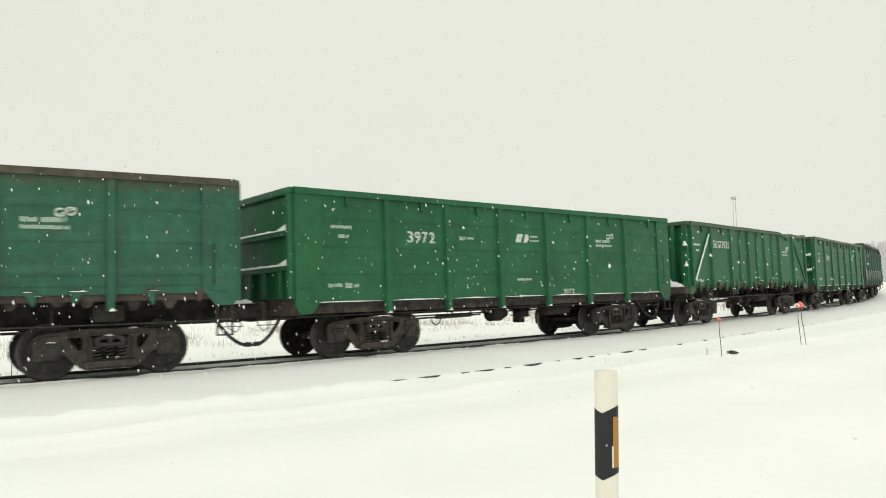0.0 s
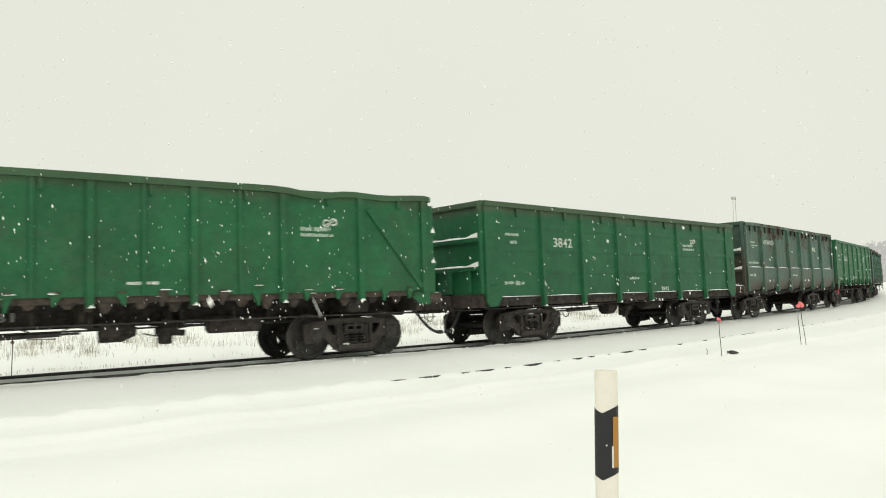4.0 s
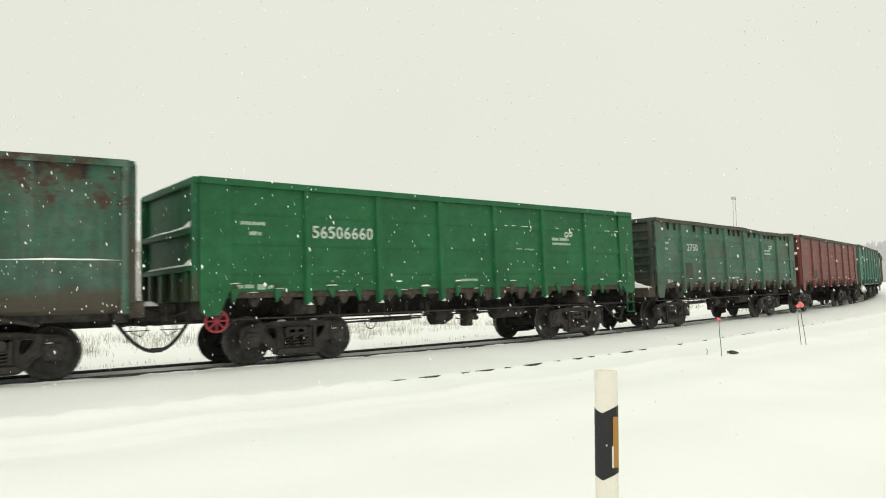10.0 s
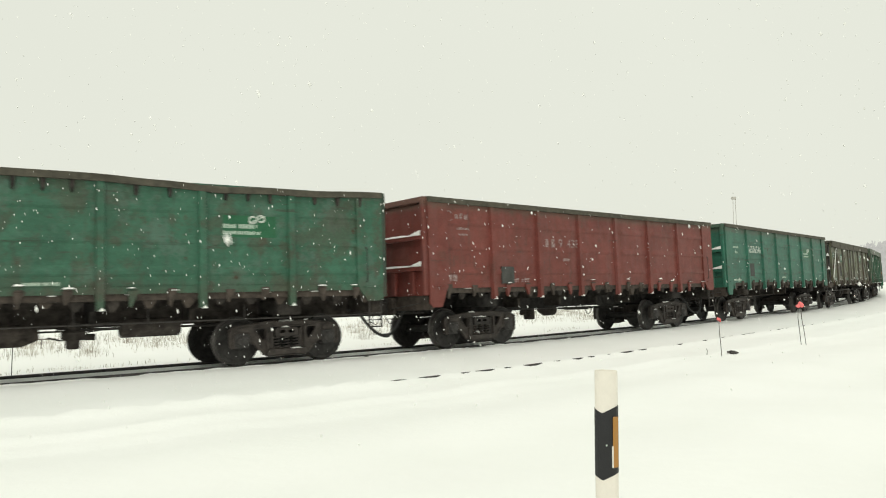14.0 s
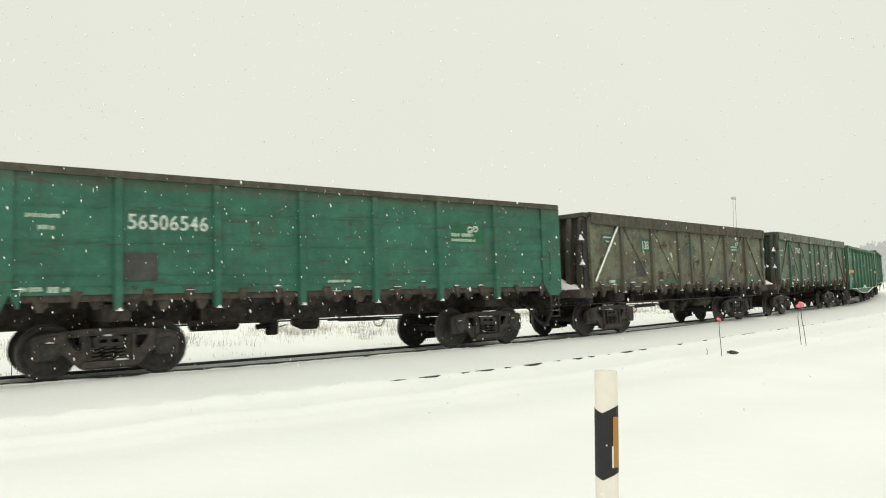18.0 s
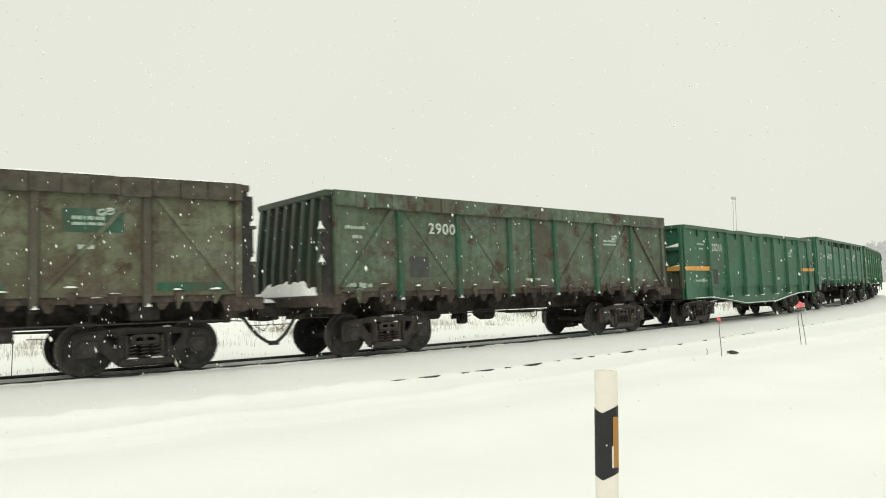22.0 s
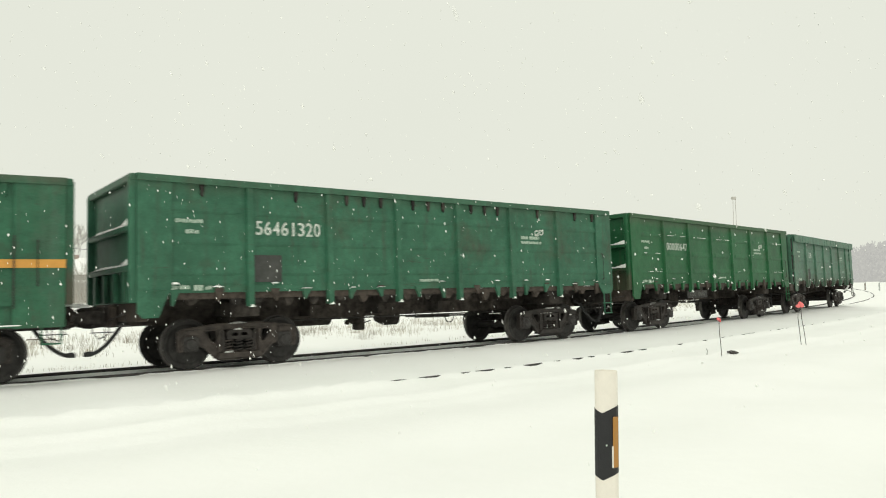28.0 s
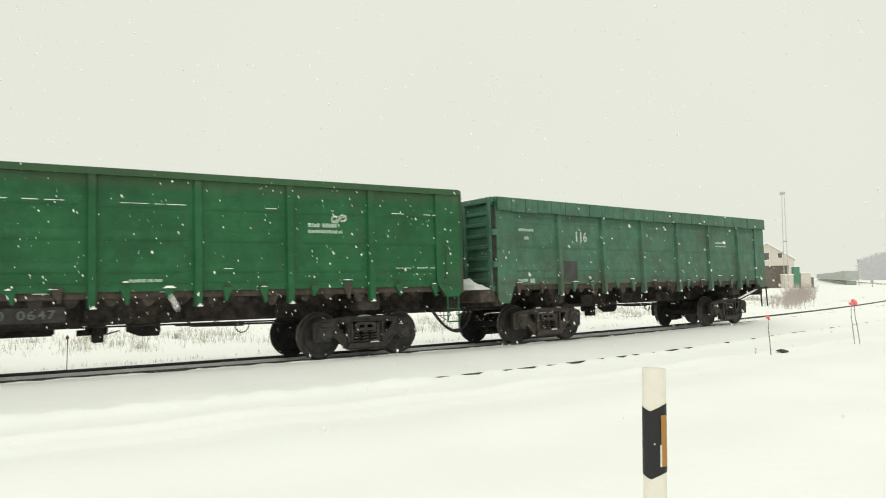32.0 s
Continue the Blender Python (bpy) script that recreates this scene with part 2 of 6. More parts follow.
def flat_bar(bm, p, q, w, y0, y1):
    """A flat bar in the x-z plane from p to q, w wide, from y0 to y1."""
    d = Vector((q[0] - p[0], q[1] - p[1])).normalized()
    nx, nz = -d.y * w / 2, d.x * w / 2
    return prism(bm, [(p[0] + nx, p[1] + nz), (q[0] + nx, q[1] + nz), (q[0] - nx, q[1] - nz), (p[0] - nx, p[1] - nz)], y0, y1)


def tube(bm, pts, r, seg=6):
    """A round tube through the points."""
    pts = [Vector(p) for p in pts]
    rings = []
    for i, p in enumerate(pts):
        d = (pts[min(i + 1, len(pts) - 1)] - pts[max(i - 1, 0)]).normalized()
        q = d.to_track_quat("Z", "Y")
        rad = r[i] if isinstance(r, (list, tuple)) else r
        rings.append([bm.verts.new(p + q @ Vector((rad * math.cos(2 * math.pi * k / seg), rad * math.sin(2 * math.pi * k / seg), 0))) for k in range(seg)])
    for a, b in zip(rings, rings[1:]):
        for k in range(seg):
            bm.faces.new((a[k], a[(k + 1) % seg], b[(k + 1) % seg], b[k]))
    bm.faces.new(rings[0][::-1])
    bm.faces.new(rings[-1])
    return bm


def lathe(bm, profile, seg=32):
    """Turns a profile of (y, radius) round the y axis."""
    rings = [[bm.verts.new((r * math.cos(2 * math.pi * k / seg), y, r * math.sin(2 * math.pi * k / seg))) for k in range(seg)] for y, r in profile]
    for a, b in zip(rings, rings[1:]):
        for k in range(seg):
            bm.faces.new((a[k], a[(k + 1) % seg], b[(k + 1) % seg], b[k]))
    bm.faces.new(rings[0][::-1])
    bm.faces.new(rings[-1])
    return bm


def heap(bm, x0, x1, y0, y1, z, h, rng, nx=8, ny=4):
    """A little drift of lying snow with a rounded, uneven top."""
    top = []
    for i in range(nx + 1):
        row = []
        for j in range(ny + 1):
            a, b = i / nx, j / ny
            e = min(1, 4 * min(a, 1 - a) + 0.08) * min(1, 4 * min(b, 1 - b) + 0.08)
            row.append(bm.verts.new((x0 + a * (x1 - x0), y0 + b * (y1 - y0), z + h * e * (0.6 + 0.5 * rng.random()))))
        top.append(row)
    for i in range(nx):
        for j in range(ny):
            bm.faces.new((top[i][j], top[i + 1][j], top[i + 1][j + 1], top[i][j + 1]))
    rim = [top[i][0] for i in range(nx + 1)] + [top[nx][j] for j in range(1, ny + 1)] + [top[i][ny] for i in range(nx - 1, -1, -1)] + [top[0][j] for j in range(ny - 1, 0, -1)]
    low = [bm.verts.new((v.co.x, v.co.y, z)) for v in rim]
    n = len(rim)
    for i in range(n):
        bm.faces.new((rim[i], low[i], low[(i + 1) % n], rim[(i + 1) % n]))
    bm.faces.new(low)
    return bm


LETTERS = {}


def lettering(text, height, width=None):
    """A flat mesh of the words in the built-in font, lying in x and z, its lower left corner at the origin."""
    key = (text, height, width)
    if key not in LETTERS:
        cu = bpy.data.curves.new("lettering", "FONT")
        cu.body = text
        cu.extrude = 0.002
        cu.offset = 0.012
        ob = new("lettering", cu)
        bpy.context.view_layer.update()
        me = bpy.data.meshes.new_from_object(ob.evaluated_get(bpy.context.evaluated_depsgraph_get()))
        bpy.data.objects.remove(ob)
        bpy.data.curves.remove(cu)
        n = len(me.vertices)
        co = np.empty(n * 3, np.float32)
        me.vertices.foreach_get("co", co)
        co = co.reshape(n, 3)
        lo, hi = co.min(0), co.max(0)
        sz = height / (hi[1] - lo[1])
        sx = width / (hi[0] - lo[0]) if width else sz
        out = np.stack([(co[:, 0] - lo[0]) * sx, -co[:, 2], (co[:, 1] - lo[1]) * sz], 1)
        me.vertices.foreach_set("co", out.astype(np.float32).ravel())
        me.update()
        LETTERS[key] = me
    return LETTERS[key].copy()


# ---- the line of the track ----
KNOTS_S = [-25, 0, 20, 40, 60, 80, 110, 150, 200]
KNOTS_K = [0.01719, 0.01303, 0.00940, 0.00504, 0.00468, 0.00287, 0.00085, 0.00091, 0.00074]
STEP = 0.25
LINE_S = np.arange(-260, 420, STEP)
_th = np.cumsum(np.interp(LINE_S, KNOTS_S, KNOTS_K)) * STEP
_zero = int(260 / STEP)
LINE_H = _th - _th[_zero] + 0.4963
_x = np.cumsum(np.cos(LINE_H)) * STEP
_y = np.cumsum(np.sin(LINE_H)) * STEP
LINE_X = _x - _x[_zero] - 14.1112
LINE_Y = _y - _y[_zero] + 8.8479


def on_line(s, d=0.0):
    """The place s metres along the track and d metres to its near side, and the heading."""
    x, y, h = np.interp(s, LINE_S, LINE_X), np.interp(s, LINE_S, LINE_Y), np.interp(s, LINE_S, LINE_H)
    return x + math.sin(h) * d, y - math.cos(h) * d, h


SPEED_T = [0, 4, 8, 12, 16, 20, 24, 28, 32]
SPEED_V = [5.828, 5.781, 5.730, 5.742, 5.666, 5.372, 5.254, 5.195, 5.250]
_tt = np.arange(0, 33.01, 0.01)
_vv = np.interp(_tt, SPEED_T, SPEED_V)
_gone = np.concatenate([[0], np.cumsum((_vv[1:] + _vv[:-1]) / 2 * 0.01)])


LATE_T = [0, 2, 4, 7, 9, 10, 11, 13, 15, 18, 19, 20, 21, 22, 23, 25, 28, 30, 31, 32]
LATE_DT = [0.003, 0.011, 0.007, 0.013, 0.018, 0.009, 0.004, -0.020, -0.052, -0.035, -0.012, -0.013, -0.001, 0.008, 0.019, 0.006, 0.014, 0.008, 0.004, -0.020]


def train_at(t):
    return 4.847 - float(np.interp(t + np.interp(t, LATE_T, LATE_DT), _tt, _gone))


# ---- ground ----


def offset_from_line(px, py):
    """Signed distance to the track, positive on the near side, for arrays."""
    lx, ly, lh = LINE_X[::4], LINE_Y[::4], LINE_H[::4]
    out = np.empty(len(px))
    along = np.empty(len(px))
    for i in range(0, len(px), 4000):
        dx = px[i:i + 4000, None] - lx[None]
        dy = py[i:i + 4000, None] - ly[None]
        j = np.argmin(dx * dx + dy * dy, 1)
        k = np.arange(len(j))
        h = lh[j]
        out[i:i + 4000] = dx[k, j] * np.sin(h) - dy[k, j] * np.cos(h)
        along[i:i + 4000] = LINE_S[::4][j] + dx[k, j] * np.cos(h) + dy[k, j] * np.sin(h)
    return out, along


GROUND_D = [-400, -120, -60, -25, -12, -7, -4.5, -2.6, -1.5, -1.0, -0.70, -0.5, 0.5, 0.70, 0.86, 1.3, 2.0, 3.0, 4.45, 4.79, 5.0, 5.5, 6.05, 6.31, 6.6, 7.4, 9.0, 12.0, 20.0, 60, 400]
GROUND_Z = [0.0, 0.1, 0.0, -0.20, -0.25, -0.30, -0.34, -0.26, -0.15, -0.12, -0.09, -0.075, -0.055, -0.060, -0.036, -0.034, -0.10, -0.14, -0.10, -0.018, -0.07, -0.10, -0.05, 0.045, -0.015, 0.02, 0.08, 0.13, 0.15, 0.0, 0.0]


def siding_offset(s):
    """The siding rail draws nearer to the main track further on."""
    return np.interp(s, [9.7, 14.1, 17.2, 20.6, 24.3, 32.6, 62], [4.76, 4.73, 4.54, 4.32, 4.04, 4.00, 4.14])


def ground_height(px, py):
    d, s = offset_from_line(px, py)
    d = d - np.clip(1.3 - np.abs(d - 4.6), 0, 1) * (siding_offset(s) - 4.79)
    z = np.interp(d, GROUND_D, GROUND_Z)
    z += np.clip(1 - np.abs(d - 0.82) / 0.3, 0, 1) * np.clip((s - 21) / 9, 0, 1) * 0.055
    near = np.clip((np.abs(d) - 1.0) / 3.0, 0, 1) * np.clip(1.5 - np.abs(d) / 80, 0.2, 1)
    near *= np.clip(np.abs(d - 4.79) / 1.2, 0.0, 1)
    z += np.clip(1 - np.abs(d - 4.79) / 0.3, 0, 1) * (0.014 * np.sin(s * 3.9 + 1.7 * np.sin(s * 0.83)) + 0.021 * np.sin(s * 10.4 + np.sin(s * 2.2)) + np.clip((s - 17) / 8, 0, 1) * 0.044 + np.clip((13 - s) / 1.5, 0, 1) * 0.04)
    z += near * (0.03 * np.sin(px * 0.9 + 1.3 * np.sin(py * 0.5)) * np.cos(py * 0.7 + 0.6 * np.sin(px * 0.31)) + 0.015 * np.sin(px * 2.3 + py * 1.7))
    z += np.where((d > 7) & (d < 14), 0.03 * np.sin(d * 2.4 + 0.25 * np.sin(s * 0.3)), 0)
    rise = np.clip((-px - 5) / 35, 0, 1) * np.clip((-d - 18) / 45, 0, 1)
    z += rise * 1.0 + np.clip((-px - 30) / 35, 0, 1) * np.clip((-d - 45) / 35, 0, 1) * 2.3
    return z


def axis(fine0, fine1, step, grow, end0, end1):
    v = list(np.arange(fine0, fine1 + 1e-6, step))
    a, st = fine0, step
    while a > end0:
        st *= grow
        a -= st
        v.insert(0, a)
    a, st = fine1, step
    while a < end1:
        st *= grow
        a += st
        v.append(a)
    return np.array(v)


gx = axis(-16, 20, 0.16, 1.045, -2500, 2500)
gy = axis(3, 36, 0.16, 1.045, -600, 3000)
GX, GY = np.meshgrid(gx, gy)
gz = ground_height(GX.ravel(), GY.ravel())
gco = np.stack([GX.ravel(), GY.ravel(), gz], 1)
nxg, nyg = len(gx), len(gy)
idx = np.arange(nxg * nyg).reshape(nyg, nxg)
gf = np.stack([idx[:-1, :-1].ravel(), idx[:-1, 1:].ravel(), idx[1:, 1:].ravel(), idx[1:, :-1].ravel()], 1)
gme = bpy.data.meshes.new("ground")
gme.vertices.add(len(gco))
gme.vertices.foreach_set("co", gco.astype(np.float32).ravel())
gme.loops.add(gf.size)
gme.loops.foreach_set("vertex_index", gf.astype(np.int32).ravel())
gme.polygons.add(len(gf))
gme.polygons.foreach_set("loop_start", np.arange(0, gf.size, 4, dtype=np.int32))
gme.polygons.foreach_set("use_smooth", np.ones(len(gf), bool))
gme.update(calc_edges=True)
gme.materials.append(SNOW)
tagged(new("ground", gme), "deep fresh snow lying over fields and railway bed", "ground", kind="structure")


def ground_at(x, y):
    return float(ground_height(np.array([x]), np.array([y]))[0])


# ---- rails ----
CANT = 0.0256
RAIL_SECTION = [(-0.036, 0.0), (0.036, 0.0), (0.036, -0.035), (0.01, -0.05), (0.01, -0.14), (0.065, -0.17), (-0.065, -0.17), (-0.01, -0.14), (-0.01, -0.05), (-0.036, -0.035)]


def rail(name, d, s0, s1, z=0.0, label="dark worn steel rail half sunk in snow", step=1.0):
    bm = bmesh.new()
    rings = []
    n = max(2, int((s1 - s0) / step) + 1)
    for i in range(n):
        s = s0 + (s1 - s0) * i / (n - 1)
        x, y, h = on_line(s, d(s) if callable(d) else d)
        rings.append([bm.verts.new((x + math.sin(h) * a, y - math.cos(h) * a, b + z)) for a, b in RAIL_SECTION])
    for a, b in zip(rings, rings[1:]):
        for k in range(len(a)):
            bm.faces.new((a[k], a[(k + 1) % len(a)], b[(k + 1) % len(a)], b[k]))
    bm.faces.new(rings[0])
    bm.faces.new(rings[-1][::-1])
    return tagged(part(name, bm, RAIL), label, "rail", "rails of the track", "structure")


rail("rail_near", 0.79, -60, 300)
rail("rail_far", -0.79, -60, 300, -1.58 * CANT)
def rail_crumbs():
    """Ragged little lumps of snow along the near rail and between the rails."""
    rng = random.Random(12)
    bm = bmesh.new()
    for i in range(240):
        s = 3 + 60 * rng.random() ** 1.6
        d = rng.choice((0.745, 0.85, 0.86, 0.88, 0.92)) + rng.uniform(-0.01, 0.02)
        x, y, h = on_line(s, d)
        a, b = rng.uniform(0.08, 0.5), rng.uniform(0.02, 0.05)
        m = Matrix.Translation((x, y, -0.045 + rng.uniform(0, 0.010))) @ Matrix.Rotation(h, 4, "Z") @ Matrix.Diagonal((a, b, rng.uniform(0.015, 0.032), 1))
        bmesh.ops.create_icosphere(bm, subdivisions=1, radius=1.0, matrix=m)
    tagged(part("rail_crumbs", bm, CAP), "ragged snow lumps along the rail", "snow", kind="stuff")


rail_crumbs()
rail("rail_siding", siding_offset, 12, 60, -0.027, "snow-covered siding rail showing in dark patches", 0.5)

# ---- running gear ----
# Wheelset, side frame and the rest are modelled once; their meshes are shared by all bogies.


def make_wheel():
    bm = bmesh.new()
    lathe(bm, [(-0.095, 0.10), (-0.095, 0.15), (-0.055, 0.19), (-0.045, 0.36), (-0.065, 0.40), (-0.065, 0.462), (-0.05, 0.47), (0.035, 0.478), (0.045, 0.505), (0.065, 0.50), (0.068, 0.40), (0.02, 0.36), (0.01, 0.19), (0.09, 0.14), (0.09, 0.09)], 40)
    me = finish(bm, "wheel", WHEEL, False)
    return me


def make_axle():
    bm = bmesh.new()
    lathe(bm, [(-1.10, 0.06), (-1.08, 0.075), (-0.90, 0.075), (-0.88, 0.09), (-0.70, 0.095), (0, 0.082), *[(y, q) for y, q in ((0.70, 0.095), (0.88, 0.09), (0.90, 0.075), (1.08, 0.075), (1.10, 0.06))]], 14)
    return finish(bm, "axle", STEEL)


def plate(bm, outline, holes, y0, y1):
    """A plate with an outline and holes in x and z, from y0 to y1."""
    loops = []
    for y in (y0, y1):
        rings = [[bm.verts.new((x, y, z)) for x, z in ring] for ring in (outline, *holes)]
        edges = [bm.edges.new((r[i], r[(i + 1) % len(r)])) for r in rings for i in range(len(r))]
        bmesh.ops.triangle_fill(bm, use_beauty=True, use_dissolve=False, edges=edges)
        loops.append(rings)
    for a, b in zip(*loops):
        for i in range(len(a)):
            bm.faces.new((a[i], a[(i + 1) % len(a)], b[(i + 1) % len(a)], b[i]))
    return bm


def rounded(ring, r, n=3):
    """The outline with its corners rounded."""
    out = []
    for i, p in enumerate(ring):
        p, a, b = Vector(p), Vector(ring[i - 1]), Vector(ring[(i + 1) % len(ring)])
        q = min(r, (a - p).length * 0.45, (b - p).length * 0.45)
        u, v = p + (a - p).normalized() * q, p + (b - p).normalized() * q
        for k in range(n + 1):
            t = k / n
            out.append(tuple(u * (1 - t) ** 2 + p * 2 * t * (1 - t) + v * t * t))
    return out


def make_side_frame():
    """A cast side frame: a straight top chord, a dropped spring seat, two triangular windows and a spring opening."""
    half = [(0.40, 0.165), (0.47, 0.20), (0.68, 0.43), (0.76, 0.45), (0.77, 0.64), (1.06, 0.64), (1.07, 0.36), (1.15, 0.36), (1.17, 0.72), (1.06, 0.765), (0.70, 0.81), (0.40, 0.845)]
    outline = rounded(half + [(-x, z) for x, z in half[::-1]], 0.05)
    holes = [rounded([(-0.34, 0.30), (0.34, 0.30), (0.34, 0.755), (-0.34, 0.755)], 0.04)]
    for k in (-1, 1):
        holes.append(rounded([(k * 0.44, 0.47), (k * 0.435, 0.745), (k * 0.66, 0.735), (k * 0.66, 0.66), (k * 0.52, 0.47)], 0.06))
    bm = plate(bmesh.new(), outline, holes, -0.04, 0.06)
    for ring, r in ((outline, 0.026), (holes[0], 0.020), (holes[1], 0.022), (holes[2], 0.022)):
        tube(bm, [(x, -0.045, z) for x, z in ring + ring[:2]], r, 6)
    prism(bm, [(-0.46, 0.18), (0.46, 0.18), (0.40, 0.285), (-0.40, 0.285)], -0.12, 0.12)
    for k in (-1, 1):
        flat_bar(bm, (k * 0.40, 0.30), (k * 0.40, 0.74), 0.05, -0.085, 0.02)
        prism(bm, [(k * 0.80, 0.66), (k * 1.05, 0.66), (k * 1.03, 0.73), (k * 0.82, 0.75)], -0.075, 0.05)
    return finish(bm, "side_frame", CAST)


def make_axle_box():
    bm = bmesh.new()
    prism(bm, [(-0.145, -0.08), (-0.11, -0.13), (0.11, -0.13), (0.145, -0.08), (0.145, 0.13), (0.10, 0.165), (-0.10, 0.165), (-0.145, 0.13)], -0.085, 0.11)
    bmesh.ops.bevel(bm, geom=list(bm.edges), offset=0.014, segments=1, affect="EDGES")
    lathe(bm, [(-0.125, 0.055), (-0.12, 0.10), (-0.095, 0.118), (0.0, 0.122), (0.09, 0.122)], 20)
    for i in range(4):
        a = math.pi * (0.25 + 0.5 * i)
        bar(bm, (0.085 * math.cos(a), -0.135, 0.085 * math.sin(a)), (0.085 * math.cos(a), -0.10, 0.085 * math.sin(a)), 0.014, 6)
    return finish(bm, "axle_box", BOXCAST)


def make_spring():
    bm = bmesh.new()
    n, turns, r = 40, 4, 0.066
    pts = [(r * math.cos(2 * math.pi * turns * i / n), r * math.sin(2 * math.pi * turns * i / n), 0.245 * i / n) for i in range(n + 1)]
    tube(bm, pts, 0.021, 5)
    return finish(bm, "spring", CAST, True)


def make_bolster():
    bm = bmesh.new()
    prism(bm, [(-0.22, 0.54), (0.22, 0.54), (0.21, 0.70), (-0.21, 0.70)], -0.90, 0.90)
    box(bm, -0.24, 0.24, -0.5, 0.5, 0.50, 0.80, 0.02)
    for y in (-1, 1):
        # the bolster end over the springs, with two pockets
        ring = rounded([(-0.25, 0.54), (0.25, 0.54), (0.25, 0.69), (0.19, 0.725), (-0.19, 0.725), (-0.25, 0.69)], 0.03)
        pockets = [rounded([(k * 0.03, 0.605), (k * 0.17, 0.605), (k * 0.15, 0.67), (k * 0.03, 0.67)], 0.02) for k in (-1, 1)]
        a, b = sorted((y * 0.90, y * 1.10))
        plate(bm, ring, pockets, a, b)
        for k in (-1, 1):
            prism(bm, [(k * 0.26, 0.32), (k * 0.33, 0.30), (k * 0.33, 0.72), (k * 0.29, 0.70)], y * 1.02 - 0.05, y * 1.02 + 0.05)
    return finish(bm, "bolster", CAST)


def make_brake_beam():
    bm = bmesh.new()
    for k in (-1, 1):
        bar(bm, (k * 0.40, -0.8, 0.40), (k * 0.40, 0.8, 0.40), 0.035, 8)
        for y in (-0.78, 0.78):
            prism(bm, [(k * 0.40, 0.25), (k * 0.43, 0.55), (k * 0.36, 0.55), (k * 0.34, 0.25)], y - 0.05, y + 0.05)
            bar(bm, (k * 0.38, y, 0.55), (k * 0.30, y, 0.78), 0.012, 6)
    bar(bm, (-0.4, 0.1, 0.62), (0.4, 0.1, 0.55), 0.02, 6)
    return finish(bm, "brake_rigging", STEEL)


WHEEL_ME, AXLE_ME, FRAME_ME, BOX_ME = make_wheel(), make_axle(), make_side_frame(), make_axle_box()
SPRING_ME, BOLSTER_ME, BEAM_ME = make_spring(), make_bolster(), make_brake_beam()
WHEEL_FAR_ME = WHEEL_ME.copy()
WHEEL_FAR_ME.transform(Matrix.Rotation(math.pi, 4, "Z"))


def bogie(wagon, x, moving, rng):
    """A two-axle bogie below a wagon; its wheelsets turn."""
    b = part("bogie", BOLSTER_ME, None, wagon, "dark cast-steel two-axle bogie")
    b.location = (x, 0, 0)
    for side in (-1, 1):
        f = part("side_frame", FRAME_ME, None, b)
        f.location = (0, side * 1.02, 0)
        if side > 0:
            f.rotation_euler = (0, 0, math.pi)
        for k in (-1, 1):
            a = part("axle_box", BOX_ME, None, b)
            a.location = (k * 0.925, side * 1.02, 0.475)
            if side > 0:
                a.rotation_euler = (0, 0, math.pi)
        for sx in (-0.20, 0.0, 0.20):
            s = part("spring", SPRING_ME, None, b)
            s.location = (sx, side * 1.04, 0.29)
    part("brake_rigging", BEAM_ME, None, b)
    for me in rng.sample(SNOW_ON_BOGIE, 3):
        part("bogie_snow", me, None, b, "snow caught on the bogie")
    for k in (-1, 1):
        me = AXLE_SET_ME
        w = part("wheelset", me, None, b)
        w.location = (k * 0.925, 0, 0.475)
        moving.append((w, k * 0.925, x))
    return b


def make_wheelset():
    bm = bmesh.new()
    for y, me in ((-0.785, WHEEL_ME), (0.785, WHEEL_FAR_ME)):
        n = len(bm.verts)
        bm.from_mesh(me)
        bm.verts.ensure_lookup_table()
        for v in bm.verts[n:]:
            v.co.y += y
    bm.from_mesh(AXLE_ME)
    # worn marks on the discs, so that the turning shows
    for y in (-0.862, 0.862):
        for a in (0.4, 2.5, 4.3):
            m = Matrix.Translation((0.27 * math.cos(a), y * 0.975, 0.27 * math.sin(a)))
            bmesh.ops.create_cone(bm, cap_ends=True, segments=8, radius1=0.018, radius2=0.018, depth=0.03, matrix=m @ Matrix.Rotation(math.pi / 2, 4, "X"))
    me = finish(bm, "wheelset", WHEEL)
    me.materials.append(TREAD)
    for p in me.polygons:
        if math.hypot(p.center.x, p.center.z) > 0.455:
            p.material_index = 1
    return me


AXLE_SET_ME = make_wheelset()
_r = random.Random(77)
SNOW_ON_BOGIE = []
for _x0, _x1, _z in ((-0.10, 0.06, 0.725), (-0.98, -0.84, 0.645), (0.80, 0.92, 0.645), (-0.30, -0.12, 0.285), (0.10, 0.32, 0.285), (-0.42, -0.22, 0.85), (0.30, 0.46, 0.845), (-0.20, 0.16, 0.85)):
    SNOW_ON_BOGIE.append(finish(heap(bmesh.new(), _x0, _x1, -1.12, -1.00, _z, 0.035, _r, 5, 3), "bogie_snow", CAP))

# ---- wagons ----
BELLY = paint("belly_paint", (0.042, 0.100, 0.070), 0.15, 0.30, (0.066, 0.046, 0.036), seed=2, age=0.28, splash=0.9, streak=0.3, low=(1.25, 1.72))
POSTGREEN = paint("worn_post_green", (0.022, 0.098, 0.052), 0.15, 0.28, seed=4, age=0.35)
FRESH = paint("fresh_green_patch", (0.0150, 0.1050, 0.0470), 0.03, 0.12, seed=9)
POSTS = (-4.33, -2.60, -0.87, 0.87, 2.60, 4.33)
WAGONS = []


